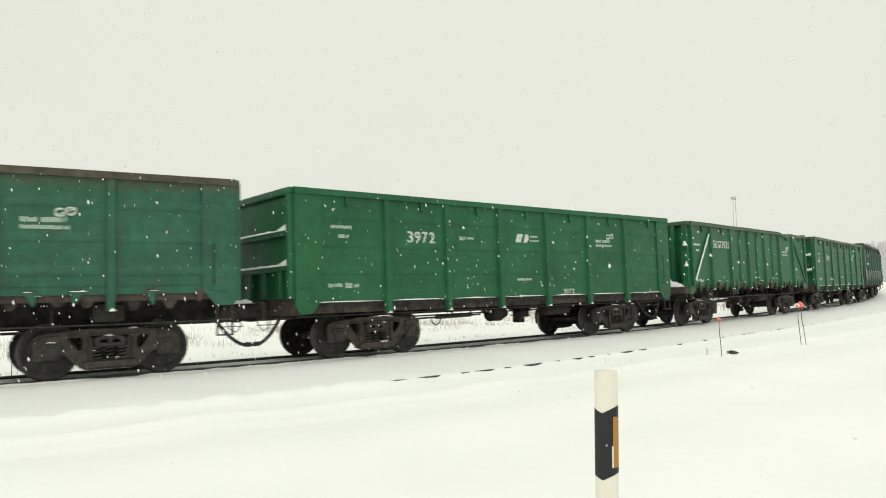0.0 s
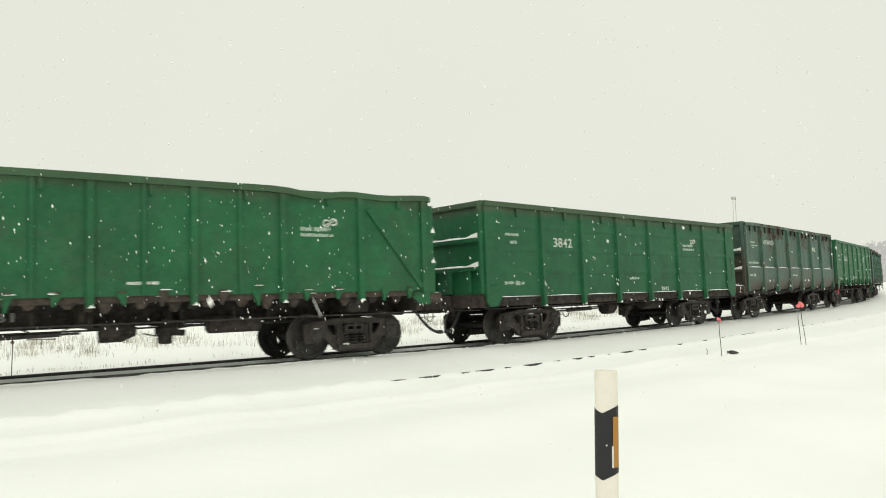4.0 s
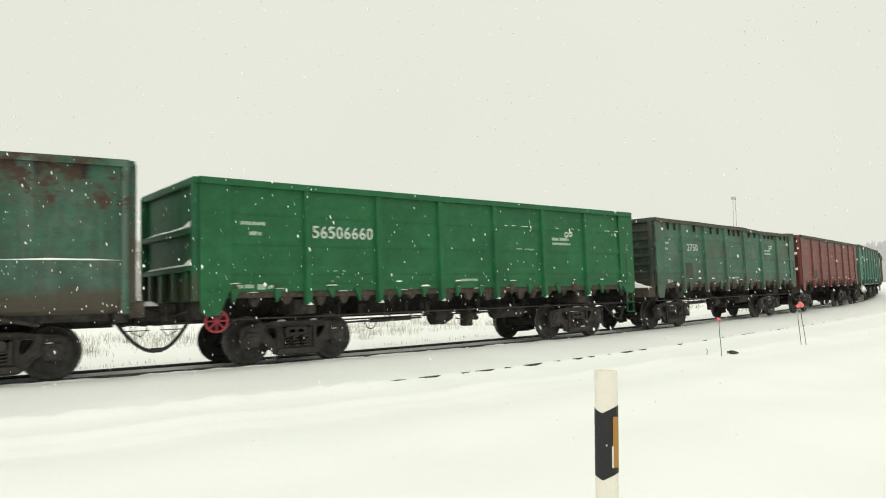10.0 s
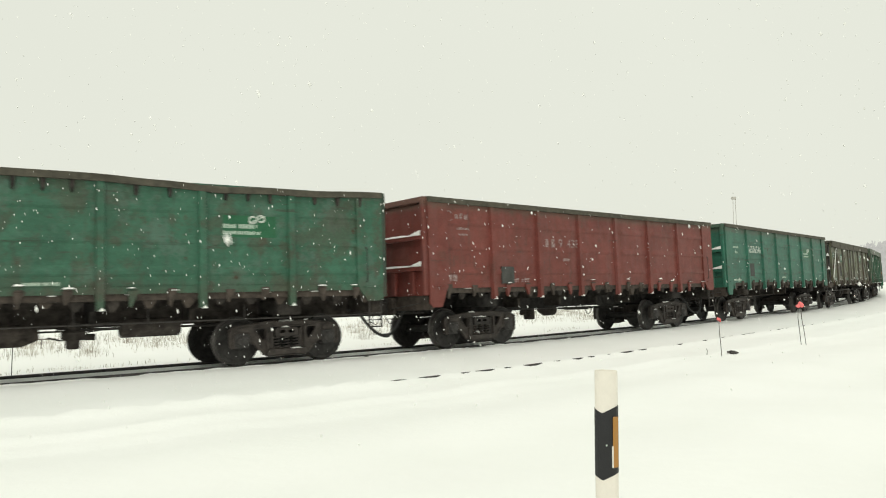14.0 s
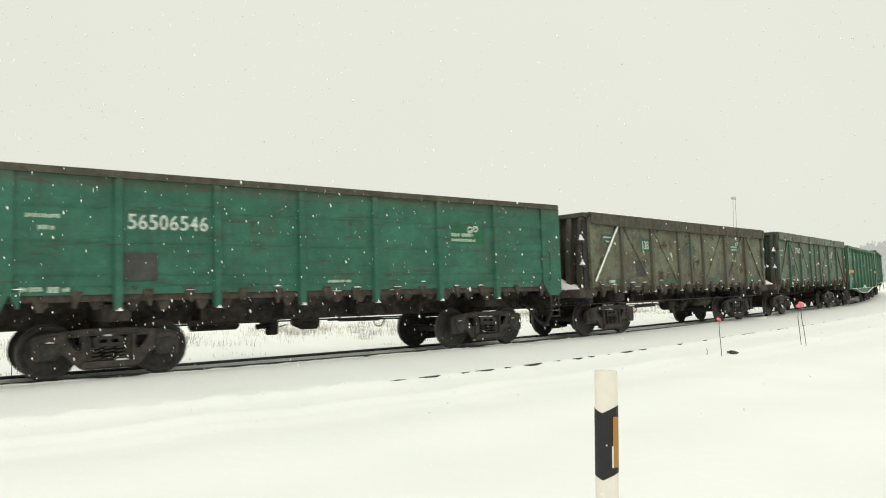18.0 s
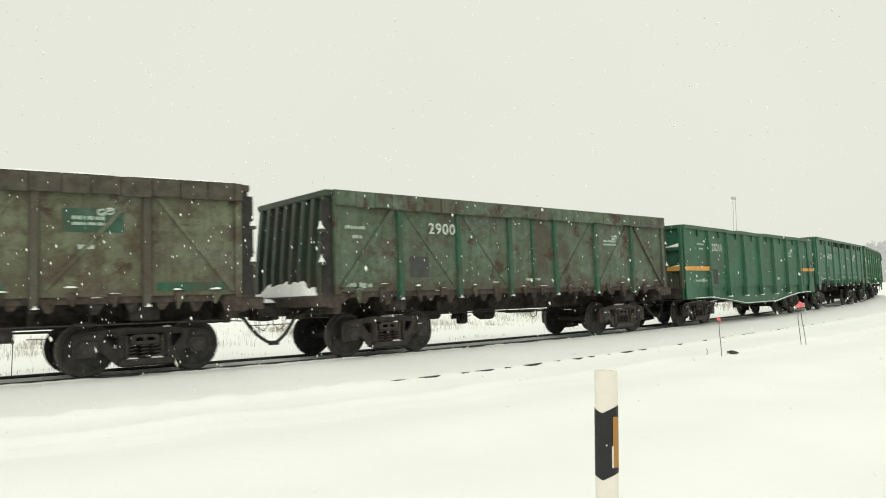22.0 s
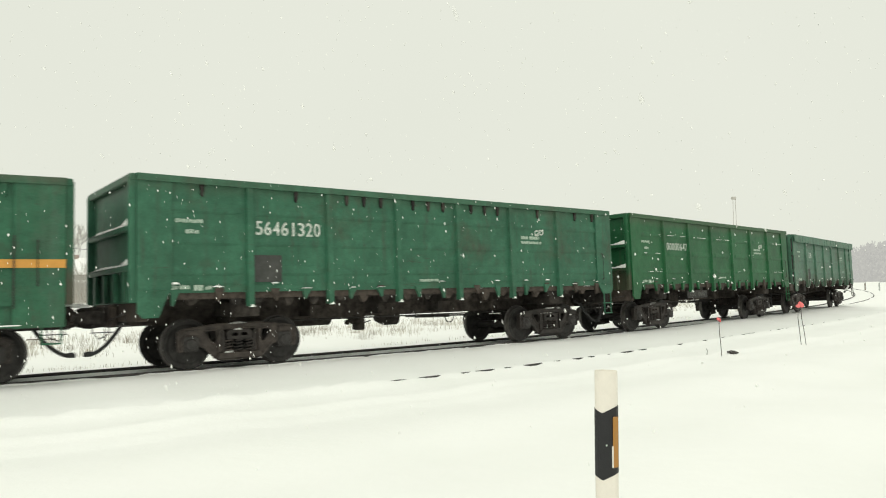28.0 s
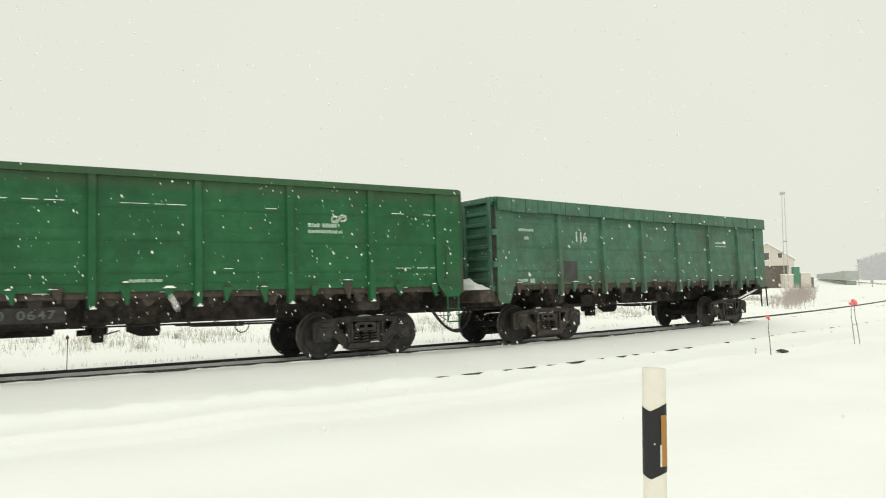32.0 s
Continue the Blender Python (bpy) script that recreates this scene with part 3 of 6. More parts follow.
def side_sheet(x0, x1, z0, z1, ridges, y=1.50, thick=0.05):
    """One bay of the side wall, with pressed ridges that end short of the posts."""
    bm = bmesh.new()
    xs = [x0, x0 + 0.11, x0 + 0.34, x1 - 0.34, x1 - 0.11, x1] if ridges else [x0, x1]
    rows = [(z0, 0)]
    for r in ridges:
        rows += [(r - 0.07, 0), (r - 0.02, 1), (r + 0.025, 1), (r + 0.13, 0)]
    rows.append((z1, 0))
    front = [[bm.verts.new((x, -y - (0.027 if k and 1 < i < len(xs) - 2 or k and i in (2, len(xs) - 3) else 0), z)) for i, x in enumerate(xs)] for z, k in rows]
    for a, b in zip(front, front[1:]):
        for k in range(len(xs) - 1):
            bm.faces.new((a[k], a[k + 1], b[k + 1], b[k]))
    rim = front[0] + [r[-1] for r in front[1:]] + front[-1][-2::-1] + [r[0] for r in front[-2:0:-1]]
    back = [bm.verts.new((v.co.x, -y + thick, v.co.z)) for v in rim]
    n = len(rim)
    for k in range(n):
        bm.faces.new((rim[k], back[k], back[(k + 1) % n], rim[(k + 1) % n]))
    bm.faces.new(back)
    return bm


def belly_sheet(x0, x1):
    """The rounded lower part of a bay, below its ledge."""
    sec = [(-1.30, 1.24), (-1.28, 1.15), (-1.36, 1.13), (-1.44, 1.20), (-1.50, 1.32), (-1.54, 1.48), (-1.557, 1.68), (-1.56, 1.98), (-1.56, 2.05), (-1.45, 2.05), (-1.48, 1.95), (-1.46, 1.5)]
    return long_section(bmesh.new(), sec, x0, x1)


def post_mesh(x, z0, z1, wide=0.13, deep=0.10):
    """A pressed side post: a hat section that narrows to its foot."""
    bm = bmesh.new()
    w = wide / 2
    lo = [(x - w * 1.35, -1.497), (x - w, -1.50 - deep * 0.9), (x + w, -1.50 - deep * 0.9), (x + w * 1.35, -1.497)]
    hi = [(x - w * 1.35, -1.497), (x - w, -1.50 - deep * 0.65), (x + w, -1.50 - deep * 0.65), (x + w * 1.35, -1.497)]
    foot = [(x - w, -1.46), (x - w * 0.9, -1.50 - deep * 0.9), (x + w * 0.9, -1.50 - deep * 0.9), (x + w, -1.46)]
    rows = [(foot, z0), (lo, z0 + 0.25), (hi, z1)]
    rings = [[bm.verts.new((a, b, z)) for a, b in ring] for ring, z in rows]
    for a, b in zip(rings, rings[1:]):
        for k in range(4):
            bm.faces.new((a[k], a[(k + 1) % 4], b[(k + 1) % 4], b[k]))
    bm.faces.new(rings[0])
    bm.faces.new(rings[-1][::-1])
    return bm


def mirrored(bm):
    for v in bm.verts:
        v.co.y = -v.co.y
    return bm


def number(wagon, text, x, z, h, width, material=WHITE, y=-1.508):
    """Stencilled figures, each a piece of its own, at an even pitch."""
    pitch = width / (len(text) - 0.2)
    for i, c in enumerate(text):
        if c != " ":
            slim = c == "1"
            me = lettering(c, h, pitch * (0.27 if slim else 0.80))
            me.materials.append(material)
            part("digit", me, None, wagon, "stencilled white figure").location = (x + pitch * (i + (0.3 if slim else 0)), y, z)


def bars(wagon, name, rows, material=PALE, y=-1.506, label=""):
    """Small unreadable lettering as plain bars of letter size, in rows of x0, x1, z0, z1; stripes stay whole."""
    for x0, x1, z0, z1 in rows:
        bm = bmesh.new()
        if name != "lettering":
            box(bm, x0, x1, y - 0.002, y + 0.004, z0, z1)
        else:
            rng = random.Random(int(x0 * 977 + z0 * 131))
            h, x = z1 - z0, x0
            while x < x1 - 0.2 * h:
                e = min(x1, x + h * rng.uniform(0.45, 0.8))
                lo = z0 + h * rng.choice((0, 0, 0, 0, 0.12))
                hi = z1 - h * rng.choice((0, 0, 0, 0.1, 0.2))
                box(bm, x, e, y - 0.002, y + 0.004, lo, hi)
                x = e + h * rng.choice((0.10, 0.12, 0.12, 0.14, 0.14, 0.4))
        ob = part(name, bm, material, wagon, label)
        if name == "lettering":
            tagged(ob, kind="stuff")


def emblem(wagon, x, z, s, material=WHITE, y=-1.506):
    """An emblem of two open loops above two lines of small lettering."""
    bm = bmesh.new()
    for k in range(2):
        pts = [(x + (0.385 + 0.105 * k) * s + 0.050 * s * math.cos(a), y, z + (0.205 + 0.02 * k) * s + 0.043 * s * math.sin(a)) for a in [math.pi * (0.30 + 1.75 * i / 14) + k * math.pi for i in range(15)]]
        tube(bm, pts, 0.013 * s, 4)
    tube(bm, [(x + 0.335 * s, y, z + 0.165 * s), (x + 0.43 * s, y, z + 0.205 * s), (x + 0.545 * s, y, z + 0.262 * s)], 0.010 * s, 4)
    part("emblem", bm, material, wagon, "pale looped emblem")
    bars(wagon, "lettering", [(x, x + 0.17 * s, z + 0.09 * s, z + 0.145 * s), (x + 0.20 * s, x + 0.44 * s, z + 0.09 * s, z + 0.145 * s), (x, x + 0.48 * s, z + 0.01 * s, z + 0.055 * s)], PALE, y)


def under_gear(w, rng, x0, x1, moving, hand_wheel=False, last=False, pivot=4.325, turned=False):
    """Frame, couplers, hoses, brake gear and bogies, alike below all the wagons."""
    part("centre_sill", box(bmesh.new(), x0 + 0.1, x1 - 0.1, -0.20, 0.20, 0.86, 1.41), UNDER, w, "black sooty centre sill")
    for x in POSTS:
        bm = prism(bmesh.new(), [(x - 0.07, 1.16), (x + 0.07, 1.16), (x + 0.07, 1.32), (x - 0.07, 1.32)], -1.44, 1.44)
        prism(bm, [(x - 0.05, 0.92), (x + 0.05, 0.92), (x + 0.05, 1.2), (x - 0.05, 1.2)], -0.75, 0.75)
        part("cross_bearer", bm, UNDER, w)
    for x in (-pivot, pivot):
        bm = box(bmesh.new(), x - 0.24, x + 0.24, -1.40, 1.40, 0.98, 1.30, 0.03)
        box(bm, x - 0.16, x + 0.16, -0.85, 0.85, 0.78, 1.0, 0.02)
        part("body_bolster", bm, UNDER, w)
    for k, xe in ((-1, x0), (1, x1)):
        bm = bmesh.new()
        a, b = sorted((xe - k * 0.02, xe - k * 0.22))
        box(bm, a, b, -1.42, 1.42, 0.96, 1.34, 0.02)
        box(bm, min(xe, xe + k * 0.14), max(xe, xe + k * 0.14), -0.34, 0.34, 0.86, 1.28, 0.03)
        part("end_sill", bm, RUSTY if k < 0 and rng.random() < 0.6 else UNDER, w)
        bm = bmesh.new()
        c = k * 6.96
        a, b = sorted((xe + k * 0.1, c - k * 0.22))
        box(bm, a, b, -0.09, 0.09, 0.95, 1.14, 0.02)
        prism(bm, [(c - k * 0.36, 0.88), (c - k * 0.36, 1.24), (c - k * 0.10, 1.27), (c + k * 0.06, 1.22), (c + k * 0.08, 0.90), (c - k * 0.10, 0.85)], -0.24, 0.10)
        prism(bm, [(c - k * 0.28, 0.93), (c - k * 0.28, 1.19), (c + k * 0.16, 1.17), (c + k * 0.18, 0.95)], -0.34, -0.20)
        bmesh.ops.bevel(bm, geom=list(bm.edges), offset=0.018, segments=1, affect="EDGES")
        part("coupler", bm, UNDER, w, "black automatic coupler head")
        part("coupler_snow", heap(bmesh.new(), c - 0.26, c + 0.14, -0.26, 0.08, 1.245, 0.09, rng), CAP, w, "snow lying on the coupler")
        if last and k > 0:
            continue
        bm = bmesh.new()
        pts = []
        for i in range(15):
            u = i / 14
            pts.append((c - k * 0.60 * (1 - u), -0.46 - 0.12 * u, 0.39 + 0.53 * (1 - u) ** 1.85))
        pts.append((c + k * 0.07, -0.585, 0.395))
        tube(bm, [(xe - k * 0.25, -0.36, 1.02), (c - k * 0.76, -0.42, 1.0), (c - k * 0.66, -0.45, 0.965)] + pts, 0.036, 7)
        box(bm, *sorted((c - k * 0.07, c + k * 0.06)), -0.64, -0.53, 0.36, 0.45, 0.02)
        part("brake_hose", bm, RUBBER, w, "sagging black brake hose")
        bm = tube(bmesh.new(), [(c - k * 0.40, -0.46, 0.95), (c - k * 0.36, -0.48, 0.74), (c - k * 0.20, -0.48, 0.66), (c - k * 0.10, -0.46, 0.80), (c - k * 0.12, -0.42, 0.93)], 0.011, 5)
        bar(bm, (c - k * 0.50, -0.52, 0.78), (c - k * 0.06, -0.50, 0.78), 0.010, 5)
        bar(bm, (c - k * 0.30, -0.50, 0.98), (c - k * 0.30, -0.50, 0.62), 0.010, 5)
        part("chain", bm, STEEL, w, "hanging coupler chain and lever")
        bm = bmesh.new()
        bar(bm, (xe + k * 0.05, -0.42, 0.9), (xe + k * 0.05, -1.35, 0.9), 0.012, 5)
        bar(bm, (xe + k * 0.05, -1.0, 0.9), (xe + k * 0.05, -1.0, 1.05), 0.012, 5)
        bar(bm, (xe + k * 0.14, -0.3, 1.0), (xe + k * 0.14, -1.30, 1.12), 0.014, 5)
        part("uncoupling_rod", bm, STEEL, w)
    # brake cylinder, reservoir and rods; on half of the wagons the wagon faces the other way, and they hang on its far side
    turn = Matrix.Rotation(math.pi, 4, "Z")
    before = set(w.children)
    bm = bmesh.new()
    bmesh.ops.create_cone(bm, cap_ends=True, segments=18, radius1=0.18, radius2=0.18, depth=1.05, matrix=Matrix.Translation((1.52, -0.85, 0.84)) @ Matrix.Rotation(math.pi / 2, 4, "Y"))
    bmesh.ops.bevel(bm, geom=[e for e in bm.edges if len(e.link_faces) == 2 and e.calc_face_angle(0) > 1], offset=0.03, segments=2, affect="EDGES")
    part("air_reservoir", bm, UNDER, w)
    bm = bmesh.new()
    bmesh.ops.create_cone(bm, cap_ends=True, segments=18, radius1=0.20, radius2=0.20, depth=0.38, matrix=Matrix.Translation((-0.70, -0.75, 0.78)) @ Matrix.Rotation(math.pi / 2, 4, "Y"))
    bmesh.ops.create_cone(bm, cap_ends=True, segments=14, radius1=0.20, radius2=0.09, depth=0.25, matrix=Matrix.Translation((-0.40, -0.75, 0.78)) @ Matrix.Rotation(math.pi / 2, 4, "Y"))
    part("brake_cylinder", bm, UNDER, w)
    bm = bmesh.new()
    box(bm, 0.15, 0.36, -0.85, -0.55, 0.50, 1.0, 0.03)
    box(bm, 0.06, 0.46, -0.92, -0.70, 0.66, 0.84, 0.04)
    bar(bm, (0.25, -0.7, 0.72), (0.62, -0.7, 0.70), 0.06, 8)
    bar(bm, (0.25, -0.7, 0.95), (0.25, -0.7, 1.25), 0.03, 8)
    part("air_valve", bm, UNDER, w)
    for p, q, r in (((-4.0, -0.35, 0.80), (4.0, -0.35, 0.83), 0.018), ((-3.4, -0.60, 0.74), (-0.9, -0.75, 0.78), 0.022), ((-2.3, -0.66, 0.755), (-1.2, -0.73, 0.775), 0.045), ((0.3, -0.60, 0.86), (3.4, -0.40, 0.80), 0.016), ((x0 + 0.2, -1.25, 0.93), (x1 - 0.2, -1.25, 0.93), 0.016)):
        part("brake_rod", bar(bmesh.new(), p, q, r, 6), STEEL, w)
    for x in (-3.46, -1.7, 0.5, 1.7, 3.46):
        part("rod_hanger", bar(bmesh.new(), (x, -1.25, 0.93), (x, -1.25, 1.2), 0.012, 5), STEEL, w)
        part("rod_hanger", bar(bmesh.new(), (x, -0.4, 0.82), (x, -0.4, 1.1), 0.012, 5), STEEL, w)
    bm = tube(bmesh.new(), [(-2.2 + 0.12 * i, -0.62, 0.90 - 0.16 * math.sin(math.pi * i / 8) ** 2) for i in range(9)], 0.014, 5)
    part("air_pipe", bm, STEEL, w)
    for p, q, r in (((-0.15, -0.78, 0.72), (0.08, -0.78, 0.66), 0.014), ((0.48, -0.80, 0.80), (0.95, -0.82, 0.86), 0.016), ((-0.2, -0.72, 0.92), (1.0, -0.74, 0.95), 0.014), ((-1.3, -0.80, 0.90), (-0.85, -0.78, 0.84), 0.02)):
        part("air_pipe", bar(bmesh.new(), p, q, r, 6), STEEL, w)
    ring = [(-2.55 + 0.15 * math.cos(math.pi * i / 10), -0.60, 0.74 - 0.17 * math.sin(math.pi * i / 10)) for i in range(11)]
    part("safety_loop", tube(bmesh.new(), ring, 0.014, 5), STEEL, w)
    for x in (-1.05, 0.55):
        part("pipe_bracket", box(bmesh.new(), x - 0.05, x + 0.05, -0.82, -0.66, 0.84, 1.2, 0.01), UNDER, w)
    for ob in [o for o in w.children if o not in before]:
        if ob.name.split(".")[0] not in ("brake_rod", "rod_hanger"):
            ob.data.transform(Matrix.Translation((0.3, 0, 0)))
        if turned:
            ob.data.transform(turn)
    if hand_wheel:
        bm = bmesh.new()
        hub = Vector((-6.20, -1.46, 0.92))
        tube(bm, [hub + Vector((0.21 * math.cos(2 * math.pi * i / 20), 0, 0.21 * math.sin(2 * math.pi * i / 20))) for i in range(21)], 0.024, 6)
        for i in range(4):
            a = math.pi * i / 4
            bar(bm, hub + Vector((0.21 * math.cos(a), 0, 0.21 * math.sin(a))), hub - Vector((0.21 * math.cos(a), 0, 0.21 * math.sin(a))), 0.018, 5)
        bar(bm, hub, hub + Vector((0, 0.4, 0)), 0.02, 6)
        part("brake_handwheel", bm, REDWHEEL, w, "red four-spoked brake handwheel")
    return [bogie(w, x, moving, rng) for x in (-pivot, pivot)]


def ladder(w, x, material):
    """A step frame hanging from the corner of the body."""
    bm = bmesh.new()
    for k in (-0.14, 0.14):
        bar(bm, (x + k, -1.53, 1.28), (x + k, -1.53, 0.66), 0.018, 6)
    for z in (0.66, 0.95):
        box(bm, x - 0.15, x + 0.15, -1.57, -1.49, z - 0.014, z + 0.014)
    part("step", bm, material, w, "steel corner step")
    bm = tube(bmesh.new(), [(x - 0.2, -1.545, 1.62), (x - 0.2, -1.60, 1.66), (x - 0.2, -1.60, 2.34), (x - 0.2, -1.545, 2.38)], 0.013, 5)
    part("handrail", bm, STEEL, w)


def end_wall(w, xe, k, kind, top, m, rng):
    """The end of the body: flat sheet with shelves, or upright channels on the old wagons."""
    a, b = sorted((xe, xe - k * 0.05))
    part("end_wall", box(bmesh.new(), a, b, -1.44, 1.44, 1.30, top - 0.02), m, w)
    if kind == "old":
        for y in (-1.36, -0.97, -0.58, -0.19, 0.19, 0.58, 0.97, 1.36):
            out = [(xe + k * 0.002, 1.34), (xe + k * 0.30, 1.34), (xe + k * 0.30, 1.9), (xe + k * 0.16, top - 0.16), (xe + k * 0.13, top - 0.06), (xe + k * 0.002, top - 0.06)]
            bm = prism(bmesh.new(), out, y - 0.075, y + 0.075)
            bmesh.ops.bevel(bm, geom=list(bm.edges), offset=0.015, segments=1, affect="EDGES")
            part("end_post", bm, m, w)
        # the recess's shade is set as a dark solid strip, body-coloured on wagon c
        c, d = sorted((xe + k * 0.003, xe + k * 0.24))
        part("end_channel", box(bmesh.new(), c, d, -1.475, -1.438, 1.40, top - 0.22), m if w["seed"] == 3 else WHEEL, w, "strip standing for the shaded recess beside the end doors")
        c, d = sorted((xe, xe + k * 0.46))
        part("end_platform", box(bmesh.new(), c, d, -1.45, 1.45, 1.12, 1.36, 0.03), RUSTY, w, "rusty platform below the end doors")
        part("platform_snow", heap(bmesh.new(), c + 0.03, d - 0.02, -1.35, 1.35, 1.36, 0.34, rng, 5, 18), CAP, w, "snow drift on the end platform")
        for z in (2.05, 2.75):
            a2, b2 = sorted((xe + k * 0.18, xe + k * 0.30))
            part("door_hinge", box(bmesh.new(), a2, b2, -1.50, -1.38, z - 0.06, z), m, w)
            part("hinge_snow", heap(bmesh.new(), a2, b2, -1.50, -1.36, z + 0.001, 0.17, rng, 3, 3), CAP, w, "snow on the door hinge")
    elif kind == "door":
        for i in range(7):
            z = 1.58 + 0.27 * i
            c, d = sorted((xe + k * 0.002, xe + k * 0.05))
            part("end_rib", box(bmesh.new(), c, d, -1.40, 1.40, z - 0.05, z + 0.05, 0.02), m, w)
        c, d = sorted((xe + k * 0.002, xe + k * 0.11))
        for y in (-1.40, -0.47, 0.47, 1.40):
            part("end_post", box(bmesh.new(), c, d, y - 0.07, y + 0.07, 1.32, top - 0.05, 0.02), m, w)
        c, d = sorted((xe + k * 0.002, xe + k * 0.46))
        part("end_platform", box(bmesh.new(), c, d, -1.45, 1.45, 1.06, 1.36, 0.03), RUSTY, w, "rusty platform below the end doors")
        part("platform_snow", heap(bmesh.new(), c + 0.03, d - 0.02, -1.38, 1.38, 1.36, 0.28, rng, 5, 18), CAP, w, "snow drift on the end platform")
        # a dark solid strip takes the place of the shade in the gap
        c, d = sorted((xe + k * 0.003, xe + k * 0.09))
        part("end_channel", box(bmesh.new(), c, d, -1.505, -1.471, 1.44, top - 0.2), WHEEL, w, "dark strip painted as the shaded gap beside the end doors")
        for z in (1.95, 2.72):
            part("end_latch", box(bmesh.new(), *sorted((xe - k * 0.04, xe + k * 0.12)), -1.555, -1.47, z - 0.07, z + 0.07, 0.01), m, w)
    else:
        if kind == "belly":
            c, d = sorted((xe + k * 0.002, xe + k * 0.26))
            part("end_platform", box(bmesh.new(), c, d, -1.46, 1.46, 1.04, 1.34, 0.02), RUSTY, w, "rusty platform below the end wall")
            part("platform_snow", heap(bmesh.new(), c + 0.02, d - 0.02, -1.40, 1.40, 1.34, 0.16, rng, 5, 16), CAP, w, "snow drift on the end platform")
        for z in (1.98, 2.70):
            bm = bmesh.new()
            c, d = sorted((xe + k * 0.002, xe + k * 0.11))
            box(bm, c, d, -1.47, 1.47, z - 0.10, z, 0.015)
            part("end_rib", bm, m, w)
            part("rib_snow", heap(bmesh.new(), c, d, -1.45, 1.45, z + 0.001, 0.05, rng, 3, 16), CAP, w, "snow lying along the rib")
            bm = bmesh.new()
            vs = [bm.verts.new(p) for p in ((c, -1.45, z), (d, -1.45, z), (d, -0.95, z + 0.02), (c, -0.95, z + 0.02), (c, -1.45, z + 0.14), (d - 0.02, -1.45, z + 0.10))]
            for f in ((0, 1, 2, 3), (0, 4, 5, 1), (4, 3, 2, 5), (1, 5, 2), (0, 3, 4)):
                bm.faces.new([vs[i] for i in f])
            part("corner_snow", bm, CAP, w)
        for y in (-1.0, -0.33, 0.33, 1.0):
            bm = bmesh.new()
            c, d = sorted((xe + k * 0.002, xe + k * 0.09))
            box(bm, c, d, y - 0.08, y + 0.08, 1.32, 1.88, 0.015)
            part("end_post", bm, m, w)
        for y in (-1.44, 1.44):
            bm = bmesh.new()
            c, d = sorted((xe - k * 0.05, xe + k * 0.12))
            box(bm, c, d, y - 0.06, y + 0.06, 1.30, top - 0.05, 0.02)
            part("corner_post", bm, m, w)
    bm = bmesh.new()
    c, d = sorted((xe - k * 0.08, xe + k * (0.17 if kind == "old" else 0.10)))
    box(bm, c, d, -1.52, 1.52, top - 0.14, top - 0.004, 0.02)
    part("end_top_rail", bm, m, w)
    part("top_snow", heap(bmesh.new(), c + 0.01, d - 0.01, -1.48, 1.48, top - 0.003, 0.028, rng, 3, 20), CAP, w, "thin snow on the top rail")


def top_rail(w, x0, x1, top, m, sag, rng, boards=False):
    """The upper edge of the sides, bent here and there by loading grabs."""
    for sgn in (-1, 1):
        bm = bmesh.new()
        n = 40
        rings = []
        for i in range(n + 1):
            x = x0 + (x1 - x0) * i / n
            dz = -sum(a * math.exp(-((x - c) / s) ** 2) for c, s, a in sag)
            dy = 0.02 * math.sin(x * 1.7 + w["seed"]) * (1 if sag else 0.3)
            sec = [(1.44, -0.13), (1.58 + dy, -0.13), (1.58 + dy, -0.012), (1.56 + dy, 0.0), (1.44, 0.0)]
            rings.append([bm.verts.new((x, sgn * a, top + b + dz)) for a, b in sec])
        for a, b in zip(rings, rings[1:]):
            for k in range(5):
                bm.faces.new((a[k], a[(k + 1) % 5], b[(k + 1) % 5], b[k]))
        bm.faces.new(rings[0])
        bm.faces.new(rings[-1][::-1])
        part("top_rail", bm, m, w)
    if boards:
        x = x0
        while x < x1 - 0.1:
            n = min(x1, x + 0.42 + 0.1 * rng.random())
            bm = box(bmesh.new(), x + 0.006, n - 0.006, -1.622 - 0.015 * rng.random(), -1.582, top - 0.33 - 0.03 * rng.random(), top - 0.01, 0.008)
            part("top_board", bm, m if boards == "paint" else (BROWN if rng.random() < 0.6 else m), w)
            x = n
        if boards == "brown":
            for i in range(12):
                a, b = x0 + (x1 - x0) * i / 12, x0 + (x1 - x0) * (i + rng.uniform(0.7, 1.0)) / 12
                part("top_snow", heap(bmesh.new(), a, b, -1.61, -1.47, top + 0.001, 0.036, rng, 10, 2), CAP, w, "thin snow on the top boards")


SQUAT = 0.972
WHEEL_R = 0.475 * SQUAT
SETTLED = set()


def settle(w):
    """Brings the heights of a wagon, drawn a little too tall, to their true size; wheels stay round."""
    for ob in w.children_recursive:
        ob.location.z *= SQUAT
        if ob.data.name not in SETTLED:
            ob.data.transform(Matrix.Diagonal((SQUAT if ob.name.startswith("wheelset") else 1, 1, SQUAT, 1)))
            SETTLED.add(ob.data.name)


